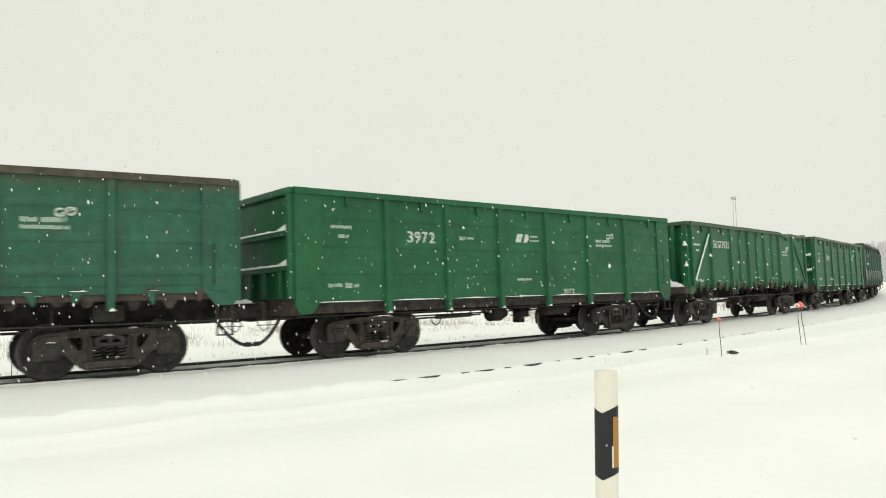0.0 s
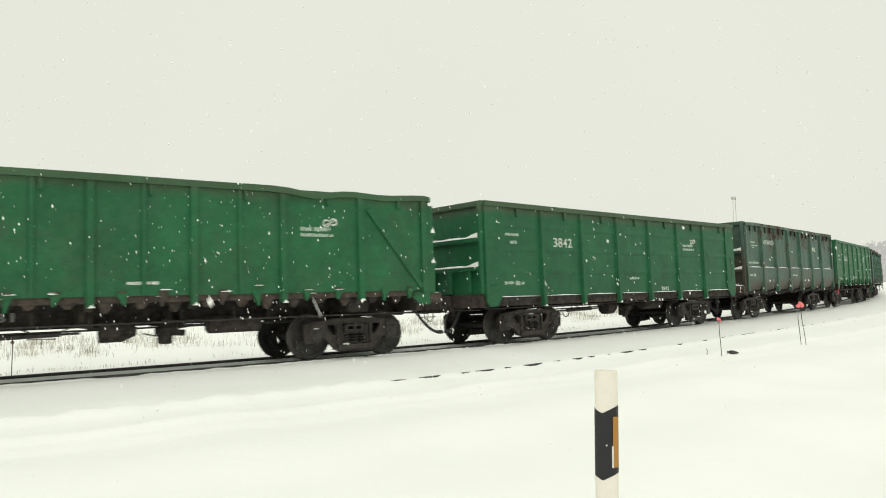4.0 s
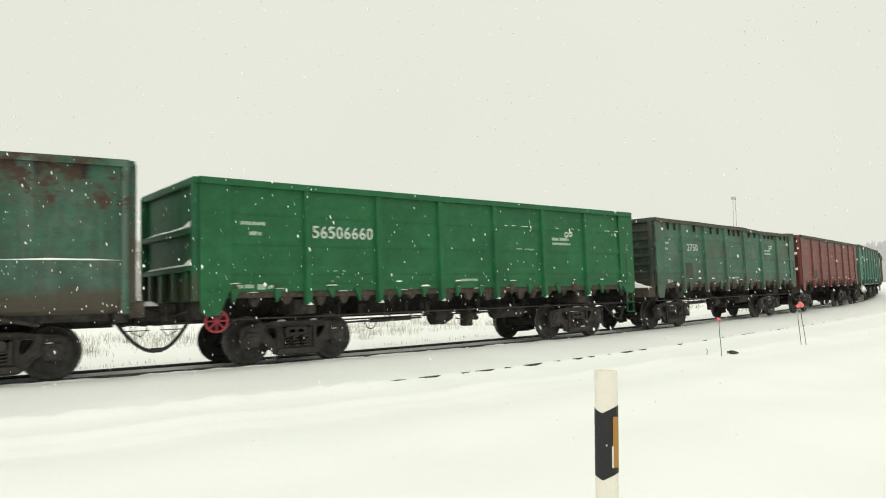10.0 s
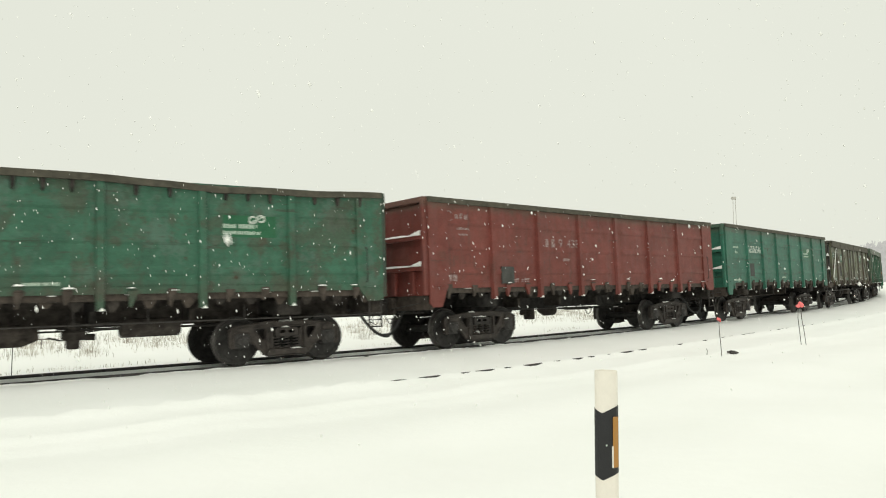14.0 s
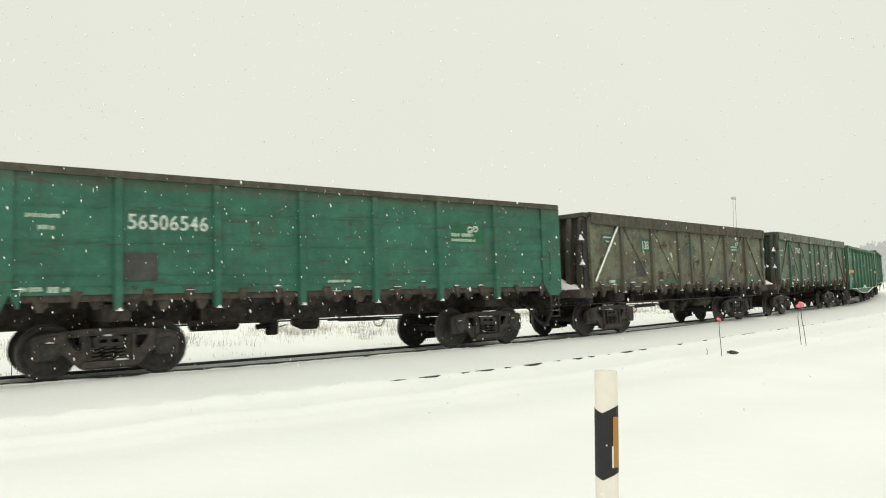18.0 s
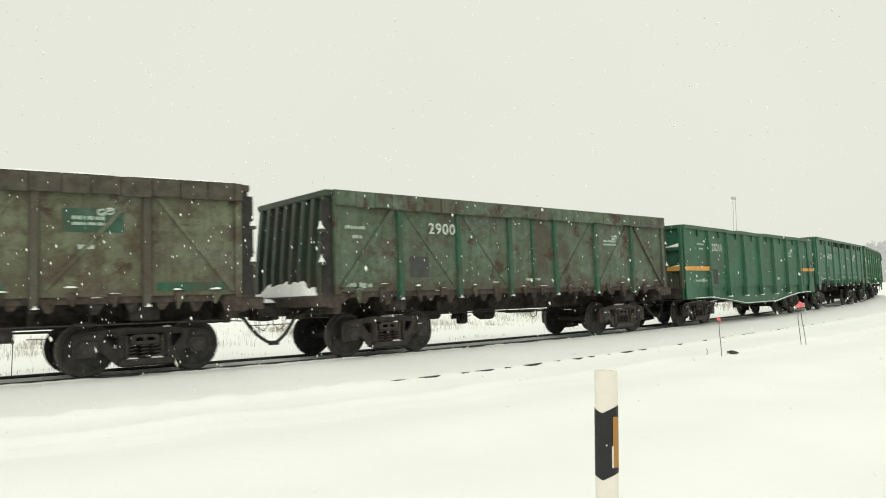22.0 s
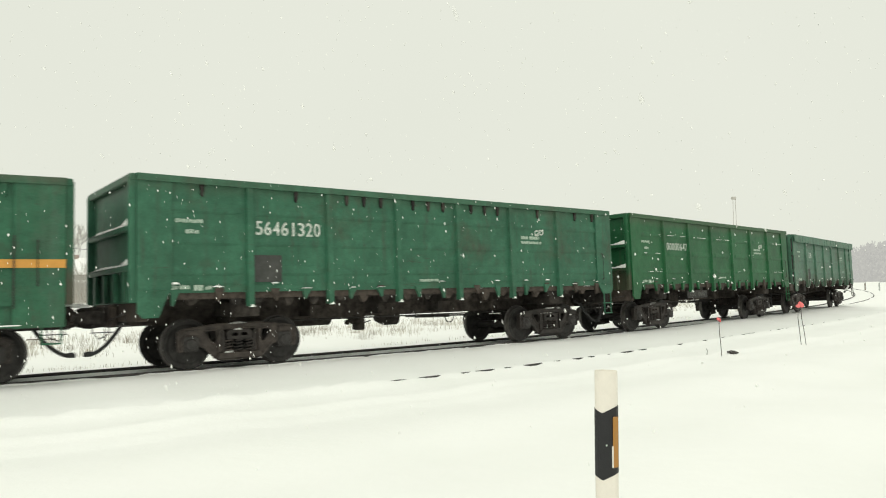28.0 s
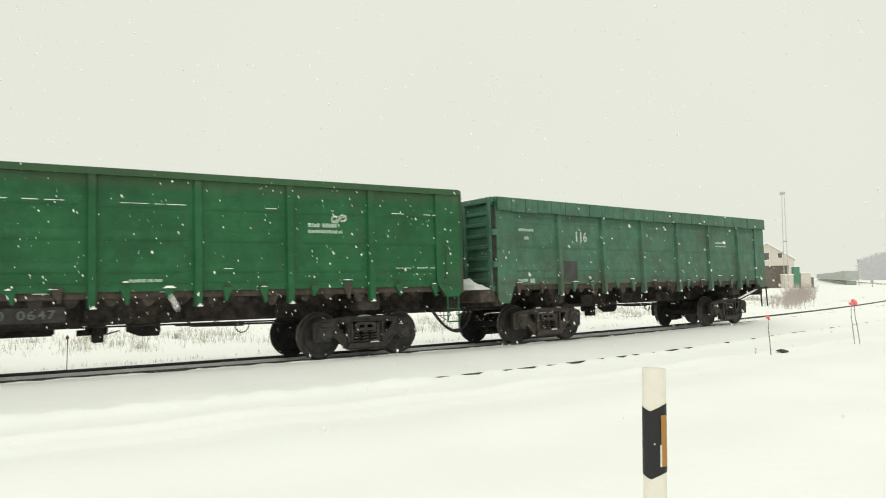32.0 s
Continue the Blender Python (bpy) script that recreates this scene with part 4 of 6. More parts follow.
def gondola(name, label, kind, color, x0=-6.45, x1=6.45, top=3.585, du=0.0, num=None, rust=0.1, grime=0.25, hook=1, boards=None, sag=(), square=False, extras=None, hand_wheel=False, index=0, seed=0, brown_top=False, snowy_brace=True, front="", ridge_snow=0.0, post_paint=None, end_paint=None, **wear):
    """An open goods wagon with all its parts, numbered and weathered as it is."""
    rng = random.Random(seed + 17)
    m = paint("paint_" + name + str(index), color, rust, grime, seed=seed, **wear)
    w = thing("gondola_wagon", label, "wagon", "wagons of the goods train")
    w["seed"] = float(seed)
    posts = POSTS if kind != "fish" else tuple(-4.85 + 1.615 * i for i in range(7))
    low = {"hatch": 1.46, "solid": 1.22, "old": 1.42, "belly": 1.16, "fish": 1.30}[kind]
    foot = {"hatch": 1.18, "solid": 0.95, "old": 1.24, "belly": 1.08, "fish": 0.98}[kind]
    edges = [x0, *posts, x1]
    for sgn in (-1, 1):
        for i, (a, b) in enumerate(zip(edges, edges[1:])):
            if kind == "belly":
                bm = belly_sheet(a, b)
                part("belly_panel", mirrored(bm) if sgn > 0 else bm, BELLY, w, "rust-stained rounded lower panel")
                bm = side_sheet(a, b, 2.05, top - 0.05, ())
            else:
                bm = side_sheet(a, b, low, top - 0.05, () if kind in ("old", "fish") else (1.84, 2.42, 3.02))
            part("side_panel", mirrored(bm) if sgn > 0 else bm, m, w)
        for x in posts:
            bm = post_mesh(x, foot, top - 0.06, 0.15 if kind in ("belly", "fish") else 0.12, 0.12 if kind in ("belly", "fish") else 0.09)
            part("side_post", mirrored(bm) if sgn > 0 else bm, post_paint or m, w)
        if kind != "fish":
            bm = box(bmesh.new(), x0 + 0.3, x1 - 0.3, -1.47, -1.36, low - 0.12, low + 0.02) if kind != "belly" else box(bmesh.new(), x0 + 0.3, x1 - 0.3, -1.36, -1.28, 1.0, 1.2)
            part("side_sill", mirrored(bm) if sgn > 0 else bm, UNDER if kind in ("solid", "belly") else RUSTY, w)
    if ridge_snow:
        # thin dashes of snow caught on the pressed ridges
        bm = bmesh.new()
        for a, b in zip(edges, edges[1:]):
            for z in (1.84, 2.42, 3.02):
                if rng.random() < (ridge_snow + 0.2) * {1.84: 0.35, 2.42: 0.8, 3.02: 1.3}[z]:
                    x = a + 0.22 + rng.random() * 0.3
                    while x < b - 0.25:
                        e = min(b - 0.22, x + rng.uniform(0.03, 0.16 + ridge_snow * 0.7))
                        if rng.random() < 0.35 + ridge_snow * 0.7:
                            h = rng.uniform(0.003, 0.009)
                            box(bm, x, e, -1.534, -1.516, z + 0.020, z + 0.026 + h)
                        x = e + rng.uniform(0.02, 0.35 - ridge_snow * 0.25)
        tagged(part("ridge_snow", bm, CAP, w), "thin snow caught on the ridges", kind="stuff")
    # corner plates that reach below the side wall
    if kind in ("hatch", "solid"):
        lo = 1.02 if kind == "hatch" else 0.98
        for k, xe in ((-1, x0), (1, x1)):
            if kind == "hatch":
                lo = 1.02 if k < 0 else 1.22
            out = [(xe, max(1.12, lo + 0.04)), (xe - k * 0.10, lo), (xe - k * 0.36, lo), (xe - k * 0.52, low - 0.04), (xe - k * 0.60, low + 0.1), (xe - k * 0.60, top - 0.1), (xe, top - 0.1)]
            part("corner_plate", prism(bmesh.new(), out, -1.545, -1.504), m, w)
            part("corner_plate", prism(bmesh.new(), out, 1.504, 1.545), m, w)
            bm = bmesh.new()
            tube(bm, [(xe - k * 0.12, -1.545, 1.50), (xe - k * 0.14, -1.585, 1.50), (xe - k * 0.44, -1.585, 1.52), (xe - k * 0.46, -1.545, 1.52)], 0.012, 5)
            part("grab_handle", bm, m, w)
    elif kind in ("belly", "old"):
        for k, xe in ((-1, x0), (1, x1)):
            a, b = sorted((xe, xe - k * 0.12))
            part("corner_post", box(bmesh.new(), a, b, -1.575, -1.49, low - 0.05, top - 0.05, 0.015), m, w)
            part("corner_post", box(bmesh.new(), a, b, 1.49, 1.575, low - 0.05, top - 0.05, 0.015), m, w)
            out = [(xe + k * 0.12, 1.10), (xe - k * 0.12, 1.10), (xe - k * 0.42, 1.33), (xe - k * 0.46, 1.40), (xe + k * 0.12, 1.40)]
            part("end_bracket", prism(bmesh.new(), out, -1.47, -1.40), m if index == 2 else RUSTY, w)
    # hatch hinges below the wall and stiffeners under the top rail
    if kind in ("hatch", "old"):
        for a, b in zip(edges, edges[1:]):
            if kind == "hatch":
                part("seam", box(bmesh.new(), a + 0.07, b - 0.07, -1.511, -1.502, 1.605, 1.622), m, w)
            # locking sectors and torsion bars hang behind the hinges
            for f in (0.16, 0.50, 0.84):
                x = a + (b - a) * f + rng.uniform(-0.08, 0.08)
                d = rng.uniform(0.14, 0.26)
                out = [(x - 0.13, low - 0.06), (x + 0.12, low - 0.06), (x + 0.10, low - 0.06 - 0.5 * d), (x + 0.02, low - 0.06 - d), (x - 0.05, low - 0.06 - d), (x - 0.11, low - 0.06 - 0.4 * d)]
                part("hatch_lock", prism(bmesh.new(), out, -1.43 - rng.uniform(0, 0.03), -1.37), RUSTY if rng.random() < 0.45 else UNDER, w)
            if rng.random() < 0.7:
                x = a + (b - a) * rng.uniform(0.2, 0.7)
                part("hatch_snow", heap(bmesh.new(), x, x + rng.uniform(0.10, 0.3), -1.50, -1.44, low - 0.02, 0.03, rng, 6, 2), CAP, w)
        for i, (a, b) in enumerate(zip(edges, edges[1:])):
            if kind == "old" and i in (0, 6):
                spots = (0.35, 0.72)
            else:
                spots = (0.30, 0.70)
            for f in spots:
                x = a + (b - a) * f + rng.uniform(-0.03, 0.03)
                bm = bmesh.new()
                d, k = rng.uniform(0.13, 0.24), rng.choice((-1, 1))
                prism(bm, [(x - k * 0.09, low + 0.06), (x + k * 0.09, low + 0.06), (x + k * 0.07, low - 0.02), (x + k * 0.055, low - d), (x + k * 0.02, low - d - 0.02), (x - k * 0.03, low - 0.5 * d), (x - k * 0.07, low - 0.02)], -1.535, -1.475)
                part("hatch_hinge", bm, m if rng.random() > min(0.85, rust * 1.5 + wear.get("age", 0) + wear.get("scour", 0) * 0.45) else RUSTY, w)
                if rng.random() < 0.6:
                    part("hinge_eye", bar(bmesh.new(), (x - 0.07, -1.53, low + 0.075), (x + 0.07, -1.53, low + 0.075), 0.018, 6), RUSTY, w)
                if rng.random() < 0.8:
                    e, g = rng.uniform(-0.14, -0.03), rng.uniform(0.02, 0.16)
                    part("hinge_snow", heap(bmesh.new(), x + e, x + g, -1.555, -1.50, low + rng.choice((0.052, 0.052, 0.10, 0.16)), rng.uniform(0.015, 0.045), rng, 5, 2), CAP, w)
            for sgn in (-1, 1):
                h0, h1 = (-1.42, -0.32) if sgn < 0 else (0.32, 1.42)
                zo = low - 0.03
                bm = bmesh.new()
                vs = [bm.verts.new(p) for p in ((a + 0.1, h0, zo), (b - 0.1, h0, zo), (b - 0.1, h1, zo), (a + 0.1, h1, zo), (a + 0.1, h0, zo - 0.06), (b - 0.1, h0, zo - 0.06), (b - 0.1, h1, zo - 0.06), (a + 0.1, h1, zo - 0.06))]
                for f in ((0, 1, 2, 3), (7, 6, 5, 4), (0, 4, 5, 1), (1, 5, 6, 2), (2, 6, 7, 3), (3, 7, 4, 0)):
                    bm.faces.new([vs[q] for q in f])
                part("floor_hatch", bm, UNDER, w)
    else:
        part("floor", box(bmesh.new(), x0 + 0.05, x1 - 0.05, -1.42, 1.42, 1.22, 1.30), UNDER, w)
    if kind == "solid":
        for a, b in zip(edges, edges[1:]):
            part("sill_snow", heap(bmesh.new(), a + 0.12, b - 0.12, -1.53, -1.46, low - 0.012, 0.03, rng, 6, 2), CAP, w)
            part("side_plate", box(bmesh.new(), a + 0.07, b - 0.07, -1.45, -1.40, 0.98, 1.20), UNDER, w)
    if kind == "belly":
        for a, b in zip(edges, edges[1:]):
            part("ledge_snow", heap(bmesh.new(), a + 0.10, b - 0.10, -1.562, -1.50, 2.052, 0.035, rng, 8, 2), CAP, w, "snow along the ledge")
        for x in posts:
            for k in (-1, 1):
                part("gusset", flat_bar(bmesh.new(), (x + k * 0.05, 1.12), (x + k * 0.75, 0.96), 0.06, -1.42, -1.36), UNDER, w)
    if kind == "fish":
        low_line = [(-6.83, 0.92), (-6.2, 0.95), (-4.85, 0.96), (-3.2, 0.82), (-1.7, 0.66), (1.7, 0.66), (3.2, 0.82), (4.85, 0.96), (6.2, 0.97), (6.83, 0.97)]
        out = low_line + [(6.83, 1.31), (-6.83, 1.31)]
        part("fishbelly_skirt", prism(bmesh.new(), out, -1.452, -1.40), m, w, "deep fish-bellied lower side")
        part("fishbelly_skirt", prism(bmesh.new(), out, 1.425, 1.475), m, w)
        for (xa, za), (xb, zb) in zip(low_line[1:], low_line[2:-1]):
            part("flange", prism(bmesh.new(), [(xa, za), (xb, zb), (xb, zb - 0.025), (xa, za - 0.025)], -1.55, -1.40), m, w)
            bm = bmesh.new()
            prism(bm, [(xa, za + 0.001), (xb, zb + 0.001), (xb, zb + 0.02), (xa, za + 0.02)], -1.548, -1.48)
            part("flange_snow", bm, CAP, w)
        for k, xe in ((-1, x0), (1, x1)):
            a, b = sorted((xe, xe - k * 0.75))
            part("corner_plate", box(bmesh.new(), a, b, -1.545, -1.504, 0.93, top - 0.1, 0.015), m, w)
    for i, (a, b) in enumerate(zip(edges, edges[1:])):
        n = {0: 0, 1: 1, 2: rng.choice((1, 2, 3))}[hook] if kind != "belly" else 2
        for j in range(n):
            x = a + (b - a) * (j + 1) / (n + 1) + (0.12 if n == 1 else 0)
            part("stiffener", prism(bmesh.new(), [(x - 0.04, top - 0.12), (x + 0.04, top - 0.12), (x + 0.03, top - 0.28), (x + 0.005, top - 0.36), (x - 0.025, top - 0.33)], -1.55, -1.495), UNDER if kind == "belly" or hook == 2 else m, w)
    if kind == "old":
        braces = [((-5.85, 1.50), (-4.52, 3.22)), ((5.85, 1.50), (4.52, 3.22))]
        if index != 2:
            braces += [((-4.12, 3.20), (-2.75, 1.55)), ((4.12, 3.20), (2.75, 1.55))]
        if index > 2:
            braces += [((-2.40, 3.20), (-1.02, 1.55)), ((2.40, 3.20), (1.02, 1.55))]
        for p, q in braces:
            wide, out = (0.07, 1.525) if index > 2 and abs(p[0]) < 5 else (0.10, 1.55)
            part("diagonal_brace", flat_bar(bmesh.new(), p, q, wide, -out, -1.50), m, w)
            part("diagonal_brace", flat_bar(bmesh.new(), p, q, wide, 1.50, out), m, w)
        if snowy_brace:
            part("brace_snow", flat_bar(bmesh.new(), (-5.81, 1.58), (-4.56, 3.20), 0.045, -1.575, -1.52), CAP, w, "snow caught on the leaning brace")
        for x in (0.0,) if index > 2 else (0.0, -1.74, 1.74):
            part("light_post", post_mesh(x, 1.44, top - 0.1, 0.07, 0.05), post_paint or m, w)
    for x in posts:
        if kind != "belly":
            bm = bmesh.new()
            bmesh.ops.create_cone(bm, cap_ends=True, segments=6, radius1=0.095 if kind == "fish" else 0.058, radius2=0.02, depth=0.13 if kind == "fish" else 0.09, matrix=Matrix.Translation((x + 0.02, -1.55, foot + 0.03)))
            part("post_snow", bm, CAP, w)
    top_rail(w, x0, x1, top, BROWN if brown_top or boards == "brown" else m, sag, rng, boards)
    # some wagons have ends in a darker colour than their sides
    for k, xe in ((-1, x0), (1, x1)):
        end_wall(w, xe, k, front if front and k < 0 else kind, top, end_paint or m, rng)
    if kind in ("hatch", "solid", "fish") and index != 14:
        ladder(w, x1 - 0.2, m if index in (5, 11, 12, 13) else STEEL)
    # lettering
    if num:
        number(w, *num)
    if extras:
        extras(w)
    if square:
        part("repainted_square", box(bmesh.new(), *square[:2], -1.508 if kind in ("old", "fish") else -1.5335, -1.502, *square[2:]), DARKSQ, w, "dark painted-over square")
    moving = []
    bogies = under_gear(w, rng, x0, x1, moving, hand_wheel, index == 14, 4.85 if kind == "fish" else 4.325, index in (4, 7, 8, 10, 12, 13, 14))
    settle(w)
    WAGONS.append((w, index, du, bogies, moving))
    return w


GREEN = (0.0125, 0.1060, 0.0410)
RED = (0.1620, 0.0390, 0.0300)


def usual(w, load=True, top_z=2.77, b=(2.98, 2.57, 1.5), m=PALE):
    bars(w, "lettering", [(-5.73, -5.23, top_z, top_z + 0.07), (-5.55, -5.40, top_z - 0.20, top_z - 0.12), (-5.37, -5.30, top_z - 0.20, top_z - 0.12)], m)
    if load:
        bars(w, "lettering", [(-5.81, -5.48, 1.52, 1.60), (-5.40, -5.24, 1.50, 1.63), (-5.19, -5.08, 1.51, 1.59)], m)
    bars(w, "lettering", [(-0.28, 0.27, 1.62, 1.68)], m)
    emblem(w, b[0], b[1], b[2])


def ex_0(w):
    usual(w)


def ex_1(w):
    usual(w)
    number(w, "3972", 1.50, 1.25, 0.13, 0.44)
    bm = bmesh.new()
    prism(bm, [(-0.30, 2.62), (-0.22, 2.84), (-0.02, 2.84), (-0.10, 2.62)], -1.510, -1.503)
    prism(bm, [(0.0, 2.62), (0.08, 2.84), (0.18, 2.84), (0.20, 2.72), (0.12, 2.62)], -1.510, -1.503)
    part("emblem", bm, WHITE, w, "slanted white emblem")
    bars(w, "lettering", [(0.26, 0.54, 2.76, 2.81), (0.24, 0.58, 2.65, 2.70), (-2.2, -2.0, 2.62, 2.72), (-1.95, -1.75, 2.64, 2.70)])


def ex_6(w):
    usual(w)
    part("repainted_patch", box(bmesh.new(), 2.98, 4.02, -1.5045, -1.501, 2.50, 2.97), FRESH, w, "fresher green repainted patch")


def ex_8(w):
    usual(w)
    part("repainted_patch", box(bmesh.new(), 2.98, 4.0, -1.5045, -1.501, 2.52, 2.96), FRESH, w, "fresher green repainted patch")


def ex_13(w):
    usual(w)
    number(w, "000", -2.55, 1.02, 0.15, 0.42, DIM, -1.455)
    number(w, "0647", -1.95, 1.02, 0.15, 0.55, DIM, -1.455)
    part("side_plate", box(bmesh.new(), -2.75, -1.25, -1.45, -1.42, 0.96, 1.22), WHEEL, w)


def ex_2(w):
    usual(w, m=WHITE)
    number(w, "3931", -2.55, 1.03, 0.15, 0.62, DIM, -1.48)


def ex_3(w):
    usual(w)
    number(w, "3842", 1.50, 1.25, 0.13, 0.44)


def ex_4(w):
    bars(w, "lettering", [(-5.5, -5.0, 3.02, 3.08), (-5.45, -4.75, 2.90, 2.95), (-5.35, -5.1, 2.82, 2.86), (-6.1, -5.4, 2.2, 2.28), (-5.35, -4.65, 2.2, 2.27), (2.95, 3.55, 3.02, 3.09), (2.95, 3.62, 2.90, 2.95)])
    bars(w, "lettering", [(-5.95, -5.6, 1.70, 1.78), (-5.5, -5.28, 1.68, 1.80), (-0.5, 0.2, 1.70, 1.77)], PALE, -1.562)


def ex_7(w):
    bars(w, "lettering", [(-5.5, -5.1, 2.86, 2.92), (-5.45, -5.15, 2.72, 2.78), (-3.7, -3.4, 1.58, 1.68), (-3.3, -3.0, 1.58, 1.68), (-5.8, -5.5, 1.6, 1.78)], CHALK)
    bm = bmesh.new()
    tube(bm, [(-5.75 + 0.12 * math.cos(a), -1.508, 3.18 + 0.12 * math.sin(a)) for a in [0.6 + 0.5 * i for i in range(11)]], 0.016, 4)
    part("emblem", bm, CHALK, w)
    number(w, "9 438", -1.75, 2.52, 0.24, 0.85, CHALK)
    bars(w, "lettering", [(-2.3, -2.14, 2.52, 2.74), (-2.06, -1.9, 2.52, 2.74), (-1.6, -1.3, 2.14, 2.22)], CHALK)
    bars(w, "lettering", [(-5.55, -5.45, 3.1, 3.26), (-5.4, -5.3, 3.1, 3.26), (-5.25, -5.1, 3.1, 3.26)], CHALK)


def ex_9(w):
    for x0, x1, z0, z1 in ((-2.2, -1.0, 1.50, 1.62), (0.95, 2.2, 1.48, 1.66), (4.5, 5.7, 1.50, 1.66), (-0.6, 0.3, 2.45, 2.75), (-5.35, -4.75, 2.68, 2.96), (-3.25, -2.68, 2.48, 2.90), (3.0, 3.95, 2.55, 2.96), (-5.2, -4.45, 1.50, 1.64), (-4.2, -3.9, 1.38, 1.62)):
        part("repainted_patch", box(bmesh.new(), x0, x1, -1.505, -1.501, z0, z1), TEALPATCH, w, "fresher green repainted patch")
    bars(w, "lettering", [(-5.25, -4.85, 2.84, 2.89), (-5.12, -4.95, 2.72, 2.77), (-5.05, -4.75, 1.53, 1.61)], WHITE, -1.507)
    emblem(w, 3.15, 2.66, 1.2, WHITE, -1.508)
    bars(w, "lettering", [(3.25, 3.5, 2.25, 2.33)], WHITE)
    part("repainted_square", box(bmesh.new(), -3.55, -3.0, -1.508, -1.502, 1.7, 2.2), DARKSQ, w)


def ex_10(w):
    usual(w, b=(3.0, 2.62, 1.2))


def ex_11(w):
    bars(w, "orange_stripe", [(-6.83, -4.92, 1.90, 2.05), (5.0, 6.83, 1.92, 2.06)], ORANGE, -1.549, "orange warning stripe")
    part("orange_stripe", box(bmesh.new(), -6.945, -6.83, -1.45, 1.45, 1.90, 2.05), ORANGE, w)
    bars(w, "lettering", [(-5.75, -5.2, 2.80, 2.86), (-5.6, -5.3, 2.64, 2.70), (1.9, 2.3, 1.55, 1.66)])
    bars(w, "lettering", [(-6.0, -5.55, 1.52, 1.59), (-5.5, -5.3, 1.50, 1.63), (-5.25, -5.1, 1.52, 1.59)], PALE, -1.512)
    emblem(w, 3.35, 2.55, 1.3)
    for x in (5.2, 6.1):
        part("hand_rail", tube(bmesh.new(), [(x, -1.56, 1.25 + 0.1 * i) for i in range(13)], 0.012, 5), STEEL, w)


def ex_14(w):
    bars(w, "lettering", [(-5.73, -5.23, 2.77, 2.84), (-5.55, -5.40, 2.57, 2.65), (-5.81, -5.48, 1.52, 1.60), (-5.40, -5.24, 1.50, 1.63), (3.0, 3.55, 2.66, 2.72), (3.0, 3.62, 2.56, 2.60)])
    for y in (-1.35, 1.35):
        bm = flat_bar(bmesh.new(), (4.4, 0.80), (5.9, 1.17), 0.055, y - 0.04, y + 0.04)
        part("platform_strut", bm, UNDER, w)
    part("rear_platform", box(bmesh.new(), 5.70, 6.35, -1.45, 1.45, 1.16, 1.24, 0.01), UNDER, w, "dark rear end platform")
    part("strut_snow", flat_bar(bmesh.new(), (4.5, 0.862), (5.85, 1.195), 0.035, -1.40, -1.32), CAP, w, "snow on the sloping strut")
    for x in (5.78, 6.16):
        bm = bar(bmesh.new(), (x, -1.46, 1.22), (x + 0.04, -1.46, 0.55), 0.022, 6)
        part("step_iron", bm, UNDER, w)


CHALK = mat("faded_chalky_lettering", (0.26, 0.20, 0.19), 0.9)
_w = noise_node(CHALK, 18.0, 6, 0.8)
put(CHALK, blend(CHALK, ramp(CHALK, _w.outputs[0], 0.42, 0.58), (0.36, 0.29, 0.28), (0.16, 0.07, 0.06)))
DIM = mat("dim_sill_lettering", (0.11, 0.115, 0.105), 0.9)
TEALPATCH = paint("fresh_teal_patch", (0.0220, 0.0980, 0.0580), 0.12, 0.30, seed=21, age=0.45)
gondola("a", "green open wagon with rust along its lower sill", "hatch", (0.0240, 0.1120, 0.0650), -6.35, 6.45, 3.63, -0.15, None, 0.16, 0.18, 0, None, (), False, ex_0, index=0, scour=0.3, rim=0.4, seed=1, brown_top=True)
gondola("b", "bright green open wagon with flush ribbed sides", "solid", GREEN, -6.58, 6.58, 3.585, -0.07, ("3972", -3.76, 2.52, 0.26, 0.80), 0.02, 0.05, 1, None, (), False, ex_1, index=1, seed=2)
gondola("c", "green braced old open wagon with a buckled top edge", "old", (0.0105, 0.1100, 0.0410), -5.98, 5.98, 3.60, 0.059, ("56273931", -4.23, 2.72, 0.27, 1.40, WHITE, -1.558), 0.06, 0.08, 1, None, ((3.3, 0.5, 0.10), (4.9, 0.6, 0.05)), False, ex_2, index=2, age=0.10, rim=0.35, seed=3)
gondola("d", "green open wagon with flush ribbed sides", "solid", (0.0095, 0.0990, 0.0385), -6.50, 6.55, 3.62, 0.19, ("3842", -3.84, 2.52, 0.26, 0.80), 0.03, 0.06, 1, None, (), False, ex_3, index=3, rim=0.45, seed=4)
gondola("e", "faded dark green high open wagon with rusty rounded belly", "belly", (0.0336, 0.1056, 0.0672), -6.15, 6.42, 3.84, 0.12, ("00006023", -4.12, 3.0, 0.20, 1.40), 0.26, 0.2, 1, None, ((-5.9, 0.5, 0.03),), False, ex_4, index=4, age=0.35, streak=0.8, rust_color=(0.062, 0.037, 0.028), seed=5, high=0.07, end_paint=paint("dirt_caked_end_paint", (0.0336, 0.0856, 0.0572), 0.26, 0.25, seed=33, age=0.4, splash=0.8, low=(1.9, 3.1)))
gondola("f", "bright green open wagon with a red handwheel", "hatch", (0.0098, 0.1090, 0.0370), -6.53, 6.42, 3.65, 0.112, ("56506660", -4.20, 2.55, 0.26, 1.46), 0.02, 0.08, 0, None, (), False, ex_0, True, index=5, ridge_snow=0.18, seed=6, end_paint=paint("mud_splashed_end_paint", (0.0098, 0.0950, 0.0370), 0.04, 0.15, seed=37, splash=0.6, low=(1.4, 2.1)))
